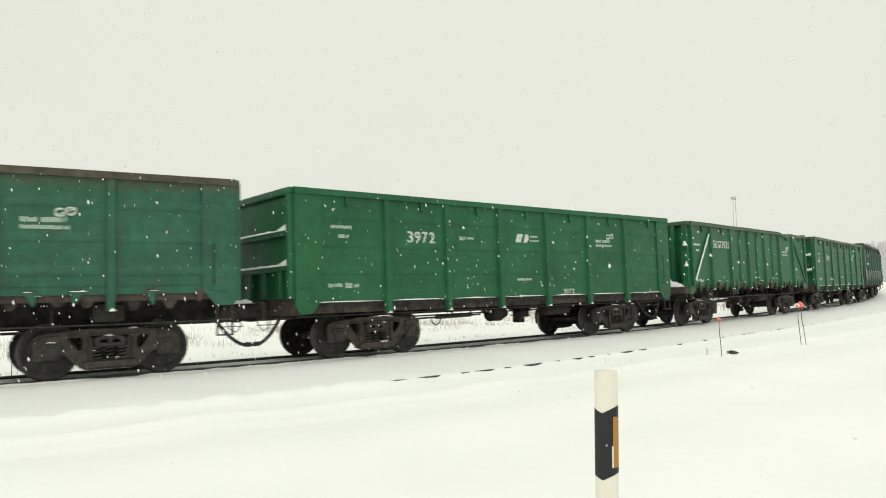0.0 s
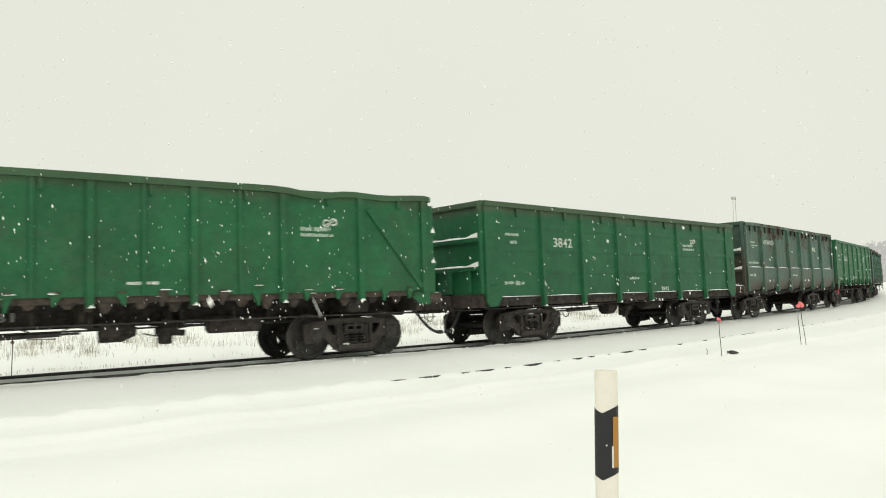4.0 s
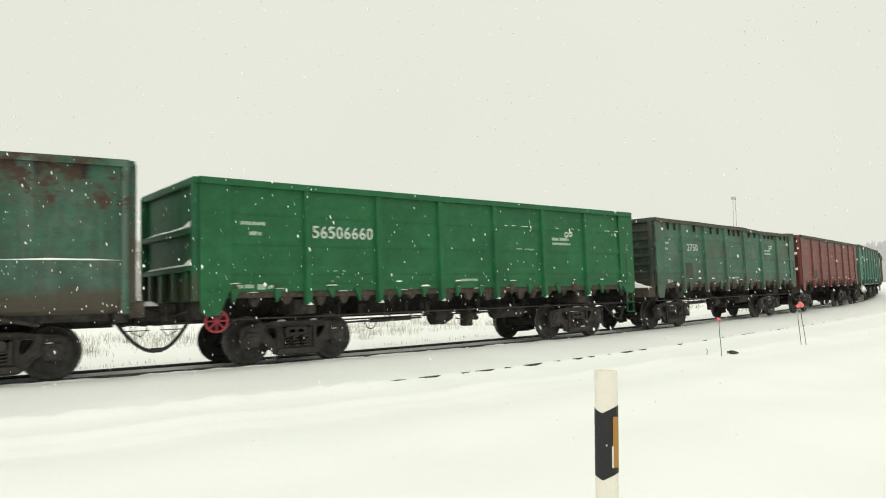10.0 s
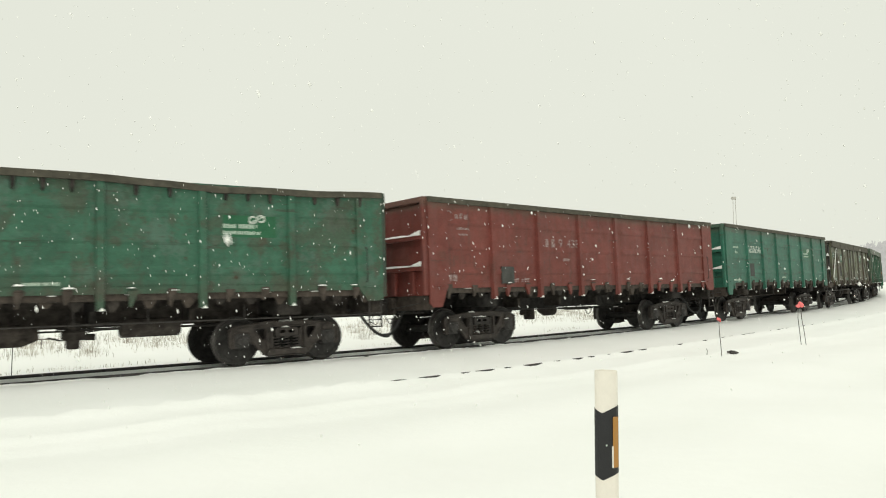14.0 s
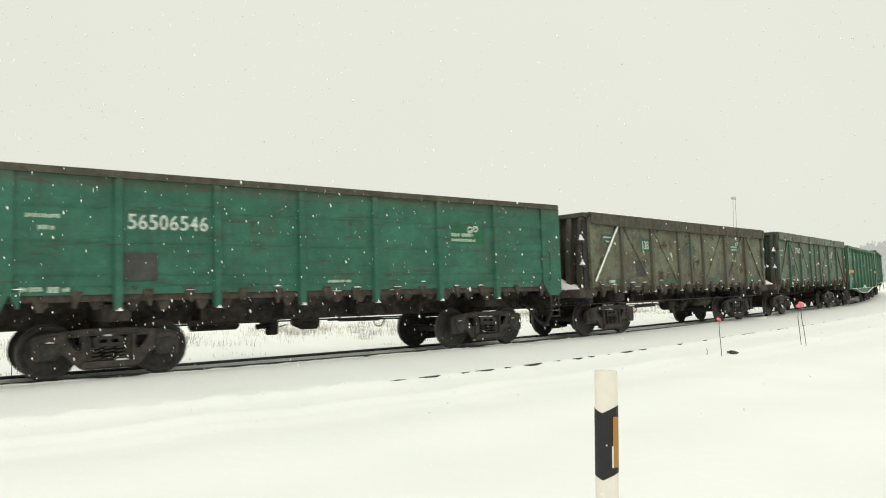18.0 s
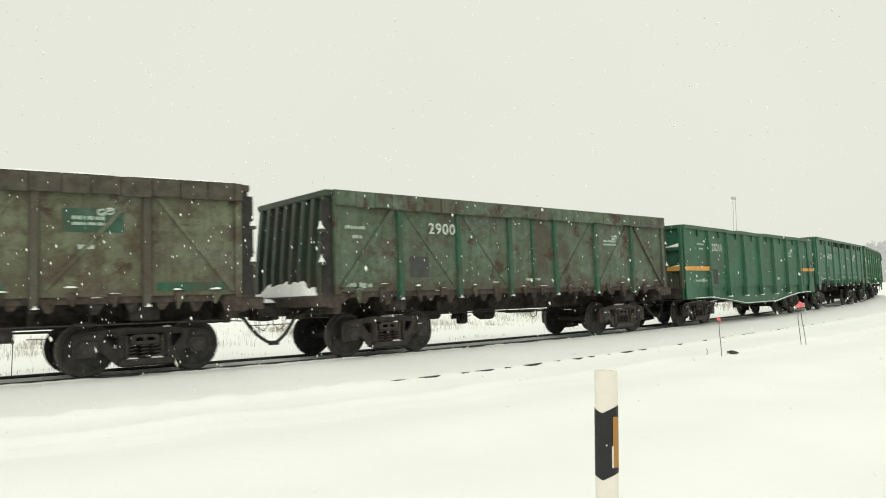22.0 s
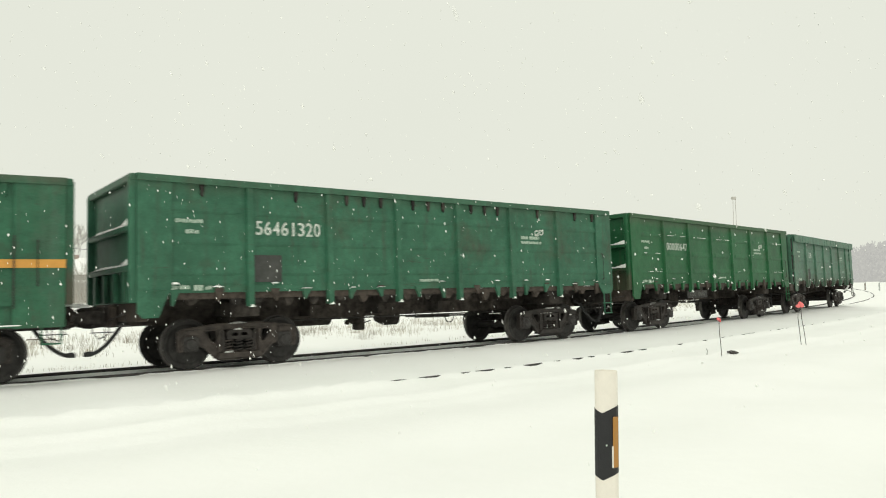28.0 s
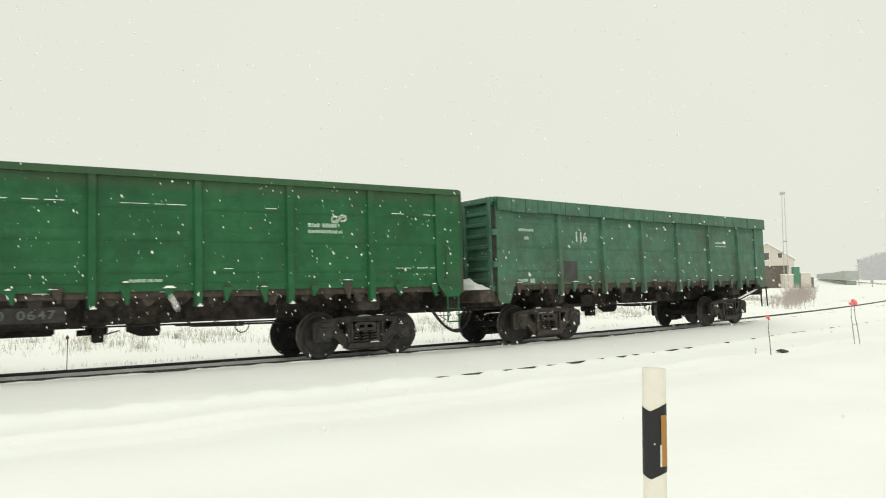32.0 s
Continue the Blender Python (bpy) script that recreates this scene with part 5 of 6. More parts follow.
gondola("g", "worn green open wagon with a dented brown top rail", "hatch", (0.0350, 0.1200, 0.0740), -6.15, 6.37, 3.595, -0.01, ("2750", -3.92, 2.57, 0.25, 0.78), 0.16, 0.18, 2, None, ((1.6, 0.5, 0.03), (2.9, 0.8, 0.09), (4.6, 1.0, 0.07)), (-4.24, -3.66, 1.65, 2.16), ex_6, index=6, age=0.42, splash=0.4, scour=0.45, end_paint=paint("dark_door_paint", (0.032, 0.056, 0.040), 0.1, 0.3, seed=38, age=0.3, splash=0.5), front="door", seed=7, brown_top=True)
gondola("h", "dull red-brown open wagon with chalky faded lettering", "hatch", RED, -6.42, 6.50, 3.605, -0.10, None, 0.12, 0.16, 0, None, (), (-4.05, -3.6, 1.55, 1.98), ex_7, index=7, age=0.10, streak=0.15, scour=0.3, rim=0.55, seed=8, brown_top=True)
gondola("i", "teal green open wagon with scraped rusty patches", "hatch", (0.0265, 0.1270, 0.0840), -6.50, 6.52, 3.655, 0.10, ("56506546", -4.17, 2.62, 0.28, 1.40), 0.15, 0.18, 0, None, (), (-4.27, -3.68, 1.70, 2.20), ex_8, index=8, scour=0.9, age=0.06, rim=0.4, seed=9, brown_top=True)
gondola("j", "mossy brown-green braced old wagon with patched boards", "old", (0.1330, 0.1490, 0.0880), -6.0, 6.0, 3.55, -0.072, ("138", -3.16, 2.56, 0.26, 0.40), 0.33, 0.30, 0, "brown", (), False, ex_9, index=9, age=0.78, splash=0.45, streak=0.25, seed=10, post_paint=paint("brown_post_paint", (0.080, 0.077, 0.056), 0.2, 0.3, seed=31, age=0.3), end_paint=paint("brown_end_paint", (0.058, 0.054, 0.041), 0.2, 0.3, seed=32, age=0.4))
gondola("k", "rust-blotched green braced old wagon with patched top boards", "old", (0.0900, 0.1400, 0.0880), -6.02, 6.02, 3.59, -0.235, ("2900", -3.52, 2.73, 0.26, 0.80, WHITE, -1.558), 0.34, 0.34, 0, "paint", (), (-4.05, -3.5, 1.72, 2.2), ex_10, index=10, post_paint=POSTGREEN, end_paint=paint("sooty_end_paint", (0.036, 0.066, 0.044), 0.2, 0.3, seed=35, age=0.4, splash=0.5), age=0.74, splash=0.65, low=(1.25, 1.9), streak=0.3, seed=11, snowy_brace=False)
gondola("l", "green fish-bellied open wagon with an orange stripe", "fish", (0.0230, 0.1130, 0.0590), -6.83, 6.83, 3.45, -0.13, ("20211", -4.53, 2.61, 0.27, 0.86), 0.06, 0.2, 1, None, ((-2.8, 0.4, 0.03), (-0.3, 0.5, 0.02)), (-4.72, -4.12, 1.42, 1.96), ex_11, index=11, age=0.14, streak=0.2, rim=0.4, seed=12, end_paint=paint("grimy_low_end_paint", (0.0230, 0.1030, 0.0550), 0.06, 0.2, seed=36, splash=0.8, low=(1.5, 2.3)))
gondola("m", "green open wagon with an uneven stiffened top rail", "hatch", (0.0320, 0.1270, 0.0730), -6.40, 6.48, 3.63, 0.03, ("56461320", -4.20, 2.58, 0.28, 1.40), 0.08, 0.22, 2, None, (), (-4.27, -3.68, 1.65, 2.18), ex_0, index=12, scour=0.25, rim=0.15, seed=13)
gondola("n", "bright green open wagon with snow-dusted ribs", "hatch", (0.0105, 0.0990, 0.0330), -6.40, 6.48, 3.65, -0.06, ("00000647", -4.13, 2.57, 0.24, 1.42), 0.04, 0.12, 0, None, (), False, ex_13, index=13, ridge_snow=0.42, scour=0.35, rim=0.28, seed=14, end_paint=paint("splashed_end_paint", (0.0105, 0.0890, 0.0330), 0.06, 0.2, seed=34, splash=0.75, low=(1.4, 2.4)))
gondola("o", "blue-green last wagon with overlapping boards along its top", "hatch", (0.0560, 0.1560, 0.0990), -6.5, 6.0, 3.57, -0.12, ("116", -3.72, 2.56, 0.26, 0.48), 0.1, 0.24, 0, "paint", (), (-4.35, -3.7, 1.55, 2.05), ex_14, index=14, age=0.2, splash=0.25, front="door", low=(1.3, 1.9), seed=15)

# ---- beside the track ----


def delineator():
    """A white plastic road-edge post with a slanted black band and an amber reflector."""
    x, y = 0.753, 3.543
    w = thing("delineator_post", "white plastic roadside post with black band and amber reflector", "road post", m=pose(x, y, -0.588, 0, 1.0, -18) @ Matrix.Scale(1.387, 4))
    r = 0.0395
    sec = [(r * math.cos(a) * 1.0, r * 0.62 * math.sin(a)) for a in [2 * math.pi * i / 24 for i in range(24)]]

    def shell(z_lo, z_hi, grow):
        bm = bmesh.new()
        lo = [bm.verts.new((a * grow, b * grow, z_lo(a, b))) for a, b in sec]
        hi = [bm.verts.new((a * grow, b * grow, z_hi(a, b))) for a, b in sec]
        for i in range(24):
            bm.faces.new((lo[i], lo[(i + 1) % 24], hi[(i + 1) % 24], hi[i]))
        return bm

    bm = bmesh.new()
    rings = [[bm.verts.new((a * g, b * g, z)) for a, b in sec] for g, z in ((1.0, -0.1), (1.0, 1.188), (0.985, 1.191), (0.93, 1.191), (0.92, 1.183))]
    for lo, hi in zip(rings, rings[1:]):
        for i in range(24):
            bm.faces.new((lo[i], lo[(i + 1) % 24], hi[(i + 1) % 24], hi[i]))
    bm.faces.new(rings[-1])
    bm.faces.new(rings[0][::-1])
    part("post_body", bm, POSTW, w)
    part("black_band", shell(lambda a, b: 0.815 + 0.55 * abs(a + 0.012), lambda a, b: 1.045 + 0.55 * abs(a + 0.012), 1.035), POSTB, w, "black slanted band")
    bm = box(bmesh.new(), -0.011, 0.011, -0.004, 0.004, 0.862, 1.035, 0.003)
    ob = part("reflector", bm, AMBER, w, "flat amber reflector")
    ob.matrix_basis = pose(0.0325, -0.0175, 0, 0, 0, 46)
    bm = box(bmesh.new(), -0.0013, 0.0013, -0.003, 0.003, 0.862, 0.935)
    part("reflector_edge", bm, POSTW, w).matrix_basis = pose(0.0235, -0.0255, 0, 0, 0, 46)
    bm = bmesh.new()
    bar(bm, (0.003, -0.031, 0.937), (0.003, -0.024, 0.937), 0.0032, 6)
    part("rivet", bm, WHITE, w)


def ribbon_marker(x, y, h, legs, name="ribbon_marker"):
    z = ground_at(x, y)
    w = thing(name, "thin wire marker with a pink ribbon stuck in the snow", "marker", "ribbon markers", m=pose(x, y, z))
    for k in range(legs):
        o = 0.075 * (k - (legs - 1) / 2)
        bm = tube(bmesh.new(), [(o * 1.5 + 0.035 * legs, 0, -0.1), (o * 1.4 + 0.02 * legs, 0.005, 0.3 * h), (o * 1.1, 0, 0.65 * h), (o * 0.7, 0, h)], 0.008, 5)
        part("wire", bm, WIRE, w)
    bm = bmesh.new()
    rng = random.Random(int(x * 100))
    for i in range(7):
        a = rng.uniform(0, 6.28)
        p = Vector((0.025 * legs * math.cos(a), 0.025 * legs * math.sin(a), h + rng.uniform(-0.05, 0.03)))
        bmesh.ops.create_icosphere(bm, subdivisions=1, radius=rng.uniform(0.03, 0.055) * (0.5 if legs == 1 else 1.0), matrix=Matrix.Translation(p))
    part("ribbon", bm, PINK, w, "knotted pink ribbon")


def red_stake(x, y):
    z = ground_at(x, y)
    w = thing("stake_marker", "thin stake with a small red diamond plate", "marker", m=pose(x, y, z))
    part("stake", bar(bmesh.new(), (0, 0, -0.1), (0.02, 0, 0.70), 0.009, 6), WIRE, w)
    bm = prism(bmesh.new(), [(0.02, 0.64), (0.062, 0.70), (0.02, 0.76), (-0.022, 0.70)], -0.015, -0.010)
    part("plate", bm, grimy("faded_red_plate", (0.34, 0.17, 0.14), 0.7, 0.3, 30), w)


def board_marker(x, y):
    z = ground_at(x, y)
    w = thing("board_marker", "low wooden board on a short stake in the snow", "marker", m=pose(x, y, z, 0, 0, 12))
    part("stake", bar(bmesh.new(), (0, 0, -0.1), (0, 0, 0.30), 0.012, 6), WIRE, w)
    part("board", box(bmesh.new(), -0.42, 0.42, -0.02, 0.02, 0.27, 0.31, 0.006), TIMBER, w)


def rubble(x, y, s):
    z = ground_at(x, y)
    bm = bmesh.new()
    rng = random.Random(5)
    for i in range(6):
        m = Matrix.Translation((rng.uniform(-0.13, 0.12) * s, rng.uniform(-0.05, 0.05), 0.03 * s + rng.uniform(0, 0.05) * s)) @ Matrix.Rotation(rng.uniform(0, 3), 4, "Z") @ Matrix.Diagonal((1.4, 1, 0.6, 1))
        bmesh.ops.create_icosphere(bm, subdivisions=1, radius=rng.uniform(0.04, 0.075) * s, matrix=m)
    ob = part("rubble", bm, ROCK)
    ob.location = (x, y, z - 0.02)
    tagged(ob, "dark lump of rubble poking out of the snow", "rubble")


delineator()
ribbon_marker(5.52, 14.58, 0.74, 1)
ribbon_marker(8.07, 16.47, 0.92, 2)
rubble(5.87, 14.91, 0.75)
red_stake(-8.65, 14.52)
board_marker(-12.6, 22.7)


def twig(x, y, h):
    z = ground_at(x, y)
    bm = tube(bmesh.new(), [(0, 0, -0.05), (0.03, 0, h * 0.6), (0.01, 0.02, h)], [0.008, 0.006, 0.004], 5)
    ob = part("twig", bm, WIRE)
    ob.location = (x, y, z)
    tagged(ob, "short bare twig sticking out of the snow", "twig")


twig(5.24, 14.58, 0.13)


def stalks(name, count, place, h0, h1, seed, material=STRAW, label="dry grass stalks standing in the snow"):
    """Thin bent stalks, each a narrow folded strip."""
    rng = random.Random(seed)
    vs, fs = [], []
    xs = [place(rng) for _ in range(count)]
    zz = ground_height(np.array([p[0] for p in xs]), np.array([p[1] for p in xs]))
    for (x, y), z in zip(xs, zz):
        h = rng.uniform(h0, h1)
        a = rng.uniform(0, 6.28)
        w = rng.uniform(0.002, 0.005)
        lx, ly = rng.gauss(0, 0.34) * h, rng.gauss(0, 0.34) * h
        cx, cy = math.cos(a) * w, math.sin(a) * w
        n = len(vs)
        vs += [(x - cx, y - cy, z - 0.05), (x + cx, y + cy, z - 0.05), (x - cx + lx * 0.4, y - cy + ly * 0.4, z + h * 0.6), (x + cx + lx * 0.4, y + cy + ly * 0.4, z + h * 0.6), (x + lx, y + ly, z + h)]
        vs += [(x - cy, y + cx, z - 0.05), (x + cy, y - cx, z - 0.05), (x + lx, y + ly, z + h * 0.95)]
        fs += [(n, n + 1, n + 3, n + 2), (n + 2, n + 3, n + 4), (n + 5, n + 6, n + 7)]
    me = bpy.data.meshes.new(name)
    me.from_pydata(vs, [], fs)
    me.materials.append(material)
    return tagged(new(name, me), label, "grass", kind="stuff")


TUFTS = []
_r = random.Random(31)
while len(TUFTS) < 330:
    _s = _r.uniform(-6, 75)
    if noise.noise((_s * 0.35, 3.1, 0)) > _r.uniform(-0.3, 0.45):
        TUFTS.append((_s, -_r.triangular(6.5, 15.5, 11.0), _r.uniform(0.12, 0.5)))


def verge(rng):
    s, d, spread = rng.choice(TUFTS)
    x, y, h = on_line(s + rng.gauss(0, spread), d + rng.gauss(0, spread))
    return x, y


def low_weeds(rng):
    s, d, spread = TUFTS[int(rng.random() * 60)]
    x, y, h = on_line(s + rng.gauss(0, 0.3), -4.0 - 0.12 * (d + 14) + rng.gauss(0, 0.25))
    return x, y


def thin_cover(rng):
    x, y, h = on_line(rng.uniform(-8, 75), -rng.uniform(7, 17))
    return x, y


stalks("dry_grass", 10500, verge, 0.05, 0.34, 3)
stalks("dry_grass", 2600, thin_cover, 0.05, 0.26, 4)
stalks("low_weeds", 700, low_weeds, 0.03, 0.12, 5, STRAW, "low dry weeds poking through the snow")

# ---- bare trees and bushes ----


def twiggy(bm, p, d, length, r, depth, rng, spread, thin=0.0):
    q = p + d * length
    bend = Vector((rng.gauss(0, 0.08), rng.gauss(0, 0.08), rng.gauss(0, 0.03))) * length
    tube(bm, [p, (p + q) / 2 + bend, q], [r, r * 0.8, r * 0.55], 4 if depth < 3 else 6)
    if depth == 0:
        return
    for i in range(rng.choice((2, 3, 3))):
        a = rng.uniform(0, 6.28)
        e = (d + Vector((math.cos(a), math.sin(a), rng.uniform(-0.1, 0.5))) * rng.uniform(0.35, spread)).normalized()
        twiggy(bm, p + (q - p) * rng.uniform(0.55, 1.0), e, length * rng.uniform(0.55, 0.8), max(r * 0.55, thin), depth - 1, rng, spread, thin)


def bare_tree(x, y, h, seed, material=FROST, depth=5, label="bare winter tree with fine frosted twigs", spread=0.75):
    rng = random.Random(seed)
    z = ground_at(x, y)
    w = thing("bare_tree", label, "tree", m=pose(x, y, z))
    bm = bmesh.new()
    tube(bm, [(0, 0, -0.3), (0.02 * h, 0, 0.2 * h), (0, 0.01 * h, 0.45 * h)], [0.022 * h, 0.016 * h, 0.011 * h], 8)
    part("trunk", bm, material, w)
    bm = bmesh.new()
    for i in range(7):
        a = i * 2.4 + rng.uniform(-0.4, 0.4)
        e = Vector((math.cos(a) * 0.36, math.sin(a) * 0.36, 1)).normalized()
        twiggy(bm, Vector((0, 0, h * (0.22 + 0.035 * i))), e, h * 0.24, 0.008 * h, depth - 1, rng, spread, 0.0022 * h)
    part("crown", bm, material, w)


def shrub(x, y, h, wide, seed, material=FROST, stems=44, label="bare snowy bush of thin upright twigs"):
    rng = random.Random(seed)
    z = ground_at(x, y)
    bm = bmesh.new()
    for i in range(stems):
        a = rng.uniform(0, 6.28)
        o = Vector((rng.uniform(-wide, wide), rng.uniform(-wide, wide) * 0.6, -0.1))
        e = Vector((math.cos(a) * 0.3, math.sin(a) * 0.3, 1)).normalized()
        twiggy(bm, o, e, h * rng.uniform(0.35, 0.6), 0.012 * h ** 0.5, 2, rng, 0.55)
    ob = part("bush", bm, material)
    ob.location = (x, y, z)
    tagged(ob, label, "bush", "bare bushes")


for i, (x, y, h) in enumerate(((-74.2, 141.7, 16.5), (-64.8, 146.1, 14.6), (-82.4, 150.4, 13.4), (-58.9, 139.5, 12.2))):
    bare_tree(x, y, h, 40 + i)
for i, (x, y, h, wd) in enumerate(((-32.9, 65.4, 4.6, 1.3), (-30.6, 66.5, 3.4, 1.4), (-35.8, 68.7, 3.2, 1.2), (-28.5, 69.8, 3.0, 1.4), (-51.0, 87.2, 4.6, 2.2), (-55.0, 89.4, 4.0, 2.4), (-46.6, 88.3, 3.6, 2.0), (-58.9, 90.5, 3.6, 2.4), (-41.2, 89.4, 3.4, 2.0))):
    shrub(x, y, h, wd, 60 + i)
for i in range(11):
    u = i / 10
    shrub(17.67 + 9.32 * u + random.Random(i).uniform(-0.4, 0.4), 44.15 + 19.1 * u, 0.7 + 0.75 * u, 0.9, 80 + i, TWIG, 24 + int(30 * u))

# ---- far buildings and lights ----


def house(x, y, wide, deep, wall_h, roof_h, turn, walls, label, windows=(), z=None, snow=True):
    """A small house: walls, gabled roof under snow, windows in the front and on the gable."""
    z = ground_at(x, y) if z is None else z
    w = thing("house", label, "house", m=pose(x, y, z, 0, 0, turn))
    a, b = wide / 2, deep / 2
    bm = bmesh.new()
    long_section(bm, [(-b, -0.5), (b, -0.5), (b, wall_h), (0, wall_h + roof_h), (-b, wall_h)], -a, a)
    part("wall", bm, walls, w)
    for k in (-1, 1):
        n = Vector((0, k * roof_h, b)).normalized() * 0.22
        sec = [(0, wall_h + roof_h + 0.02), (k * (b + 0.4), wall_h + 0.02 - 0.4 * roof_h / b), (k * (b + 0.4) + n.y, wall_h - 0.4 * roof_h / b + n.z), (n.y * 0, wall_h + roof_h + 0.25)]
        part("roof", long_section(bmesh.new(), sec, -a - 0.35, a + 0.35), CAP if snow else TIMBER, w, "roof slope under snow" if snow else "")
    for wx, wy, wz, ww, wh in windows:
        win = new("window")
        win.parent = w
        if wy is None:
            bm = box(bmesh.new(), wx - ww / 2, wx + ww / 2, -b - 0.03, -b + 0.05, wz, wz + wh)
            fr = box(bmesh.new(), wx - ww / 2 - 0.1, wx + ww / 2 + 0.1, -b - 0.02, -b + 0.02, wz - 0.1, wz + wh + 0.1)
        else:
            bm = box(bmesh.new(), -a - 0.03, -a + 0.05, wy - ww / 2, wy + ww / 2, wz, wz + wh)
            fr = box(bmesh.new(), -a - 0.02, -a + 0.02, wy - ww / 2 - 0.1, wy + ww / 2 + 0.1, wz - 0.1, wz + wh + 0.1)
        part("frame", fr, POSTW, win)
        part("pane", bm, GLASS_DARK, win)
    part("chimney", box(bmesh.new(), -0.3, 0.3, -0.3, 0.3, wall_h + roof_h - 0.6, wall_h + roof_h + 0.8), BRICKY, w)
    return w


house(-65.3, 128.6, 14, 8, 3.0, 2.6, 4, TIMBER, "low grey timber house under a snowy roof", ((-4, None, 1.0, 1.1, 1.2), (0, None, 1.0, 1.1, 1.2), (4, None, 1.0, 1.1, 1.2)), 1.7)
house(-79.5, 131.9, 10, 7, 2.6, 2.0, -3, BRICKY, "low brick outbuilding with a snowy roof", ((-2, None, 0.9, 1.0, 1.0), (2, None, 0.9, 1.0, 1.0)), 1.6)
house(61.8, 170.0, 12, 12.6, 5.5, 3.5, 96, PLASTER, "pale gabled house beyond the line, snow on its roof", ((0, 0.05, 5.3, 1.3, 1.6), (0, -3.1, 5.8, 0.9, 1.0), (0, -3.4, 1.2, 1.3, 1.3), (0, 0.5, 1.2, 1.3, 1.3)), 0.3)


def shed(x, y, wide, deep, h, material, label, turn=0, roof=CAP):
    w = thing("shed", label, "shed", "sheds by the house", m=pose(x, y, ground_at(x, y), 0, 0, turn))
    part("wall", box(bmesh.new(), -wide / 2, wide / 2, -deep / 2, deep / 2, -0.3, h), material, w)
    part("roof", box(bmesh.new(), -wide / 2 - 0.1, wide / 2 + 0.1, -deep / 2 - 0.1, deep / 2 + 0.1, h, h + 0.14, 0.04), roof, w)
    part("door", box(bmesh.new(), -wide * 0.3, wide * 0.3, -deep / 2 - 0.04, -deep / 2 + 0.02, 0, h * 0.85), TIMBER if material is TIMBER else material, w)


shed(50.2, 135.2, 9.0, 3, 3.9, DARKTIMBER, "long low dark timber shed", 0, DARKTIMBER)
shed(53.2, 130.8, 1.75, 1.2, 2.3, PLASTER, "small white shed beside the green one")
shed(54.7, 130.8, 1.05, 0.9, 3.7, SHEDGREEN, "tall narrow green shed")
shed(56.2, 130.8, 1.7, 1.2, 2.6, PLASTER, "white shed with a snowy roof")
shed(57.7, 131.9, 0.7, 1, 1.9, TIMBER, "low dark wooden lean-to")


def board_fence(x0, y0, x1, y1, z, h):
    """A long weathered fence of upright boards along the raised road."""
    a, b = Vector((x0, y0, z)), Vector((x1, y1, z))
    d = b - a
    w = thing("board_fence", "long weathered grey-brown board fence, snow along its top", "fence", m=pose(x0, y0, z, 0, 0, math.degrees(math.atan2(d.y, d.x))))
    rng = random.Random(9)
    n = int(d.length / 0.5)
    for i in range(n):
        bm = box(bmesh.new(), i * 0.5 + 0.01, i * 0.5 + 0.49, -0.02, 0.02, -1.2, h - 0.06 * rng.random())
        part("board", bm, PALETIMBER, w)
    part("fence_snow", heap(bmesh.new(), 0, d.length, -0.25, 0.25, h, 0.28, rng, 60, 3), CAP, w, "snow bank along the fence top")


board_fence(-55, 76.8, -33.4, 75.8, 1.0, 1.5)


def utility_pole(x, y, h, label="weathered wooden utility pole carrying wires"):
    w = thing("utility_pole", label, "pole", m=pose(x, y, ground_at(x, y)))
    part("pole", tube(bmesh.new(), [(0, 0, -0.5), (0, 0, h)], [0.12, 0.085], 8), TIMBER, w)
    part("crossarm", box(bmesh.new(), -0.32, 0.32, -0.05, 0.05, h - 0.35, h - 0.24), TIMBER, w)
    bm = bmesh.new()
    for k in (-0.28, 0, 0.28):
        bar(bm, (k, 0, h - 0.22), (k, 0, h - 0.02), 0.05, 6)
    part("insulator", bm, POSTW, w)
    return w


utility_pole(-35.4, 60.0, 5.3)
utility_pole(-66.0, 46.0, 6.6)
utility_pole(-11.8, 100.3, 8.0)


def wire_run(pts, r=0.02):
    bm = bmesh.new()
    for p, q in zip(pts, pts[1:]):
        p, q = Vector(p), Vector(q)
        tube(bm, [p + (q - p) * (i / 12) - Vector((0, 0, 1.1 * 4 * (i / 12) * (1 - i / 12))) for i in range(13)], r, 4)
    tagged(part("overhead_wire", bm, WIRE), "thin dark overhead wire between poles", "wire")


wire_run([(-66.0, 46.0, 6.3), (-35.4, 60.0, 5.55), (-11.8, 100.3, 7.6)])


def lamp_mast(x, y, h):
    w = thing("lamp_mast", "tall twin-pole lighting mast with a lamp on top", "lamp mast", m=pose(x, y, ground_at(x, y)))
    for k in (-0.22, 0.28):
        part("pole", tube(bmesh.new(), [(k * 1.3, 0, -0.5), (k * 0.8, 0, h)], [0.07, 0.045], 8), FROST, w)
    part("lamp_head", box(bmesh.new(), -0.42, 0.32, -0.25, 0.25, h - 0.1, h + 0.35, 0.08), FROST, w)
    part("crossbar", bar(bmesh.new(), (-0.3, 0, h * 0.5), (0.35, 0, h * 0.5), 0.05, 6), TIMBER, w)


lamp_mast(48.6, 119.9, 15.4)


def signal_post(x, y, h, label="slim railway signal post far down the line"):
    w = thing("signal_post", label, "signal", "signals down the line", m=pose(x, y, ground_at(x, y)))
    part("pole", tube(bmesh.new(), [(0, 0, -0.3), (0, 0, h)], 0.07, 6), GREYWAGON, w)
    part("signal_head", box(bmesh.new(), -0.2, 0.2, -0.15, 0.15, h - 0.1, h + 0.55, 0.06), GREYWAGON, w)


signal_post(81.8, 163.5, 5.2)
signal_post(73.6, 174.4, 4.0)
signal_post(67.7, 130.8, 0.7, "low signal stump beside the track")


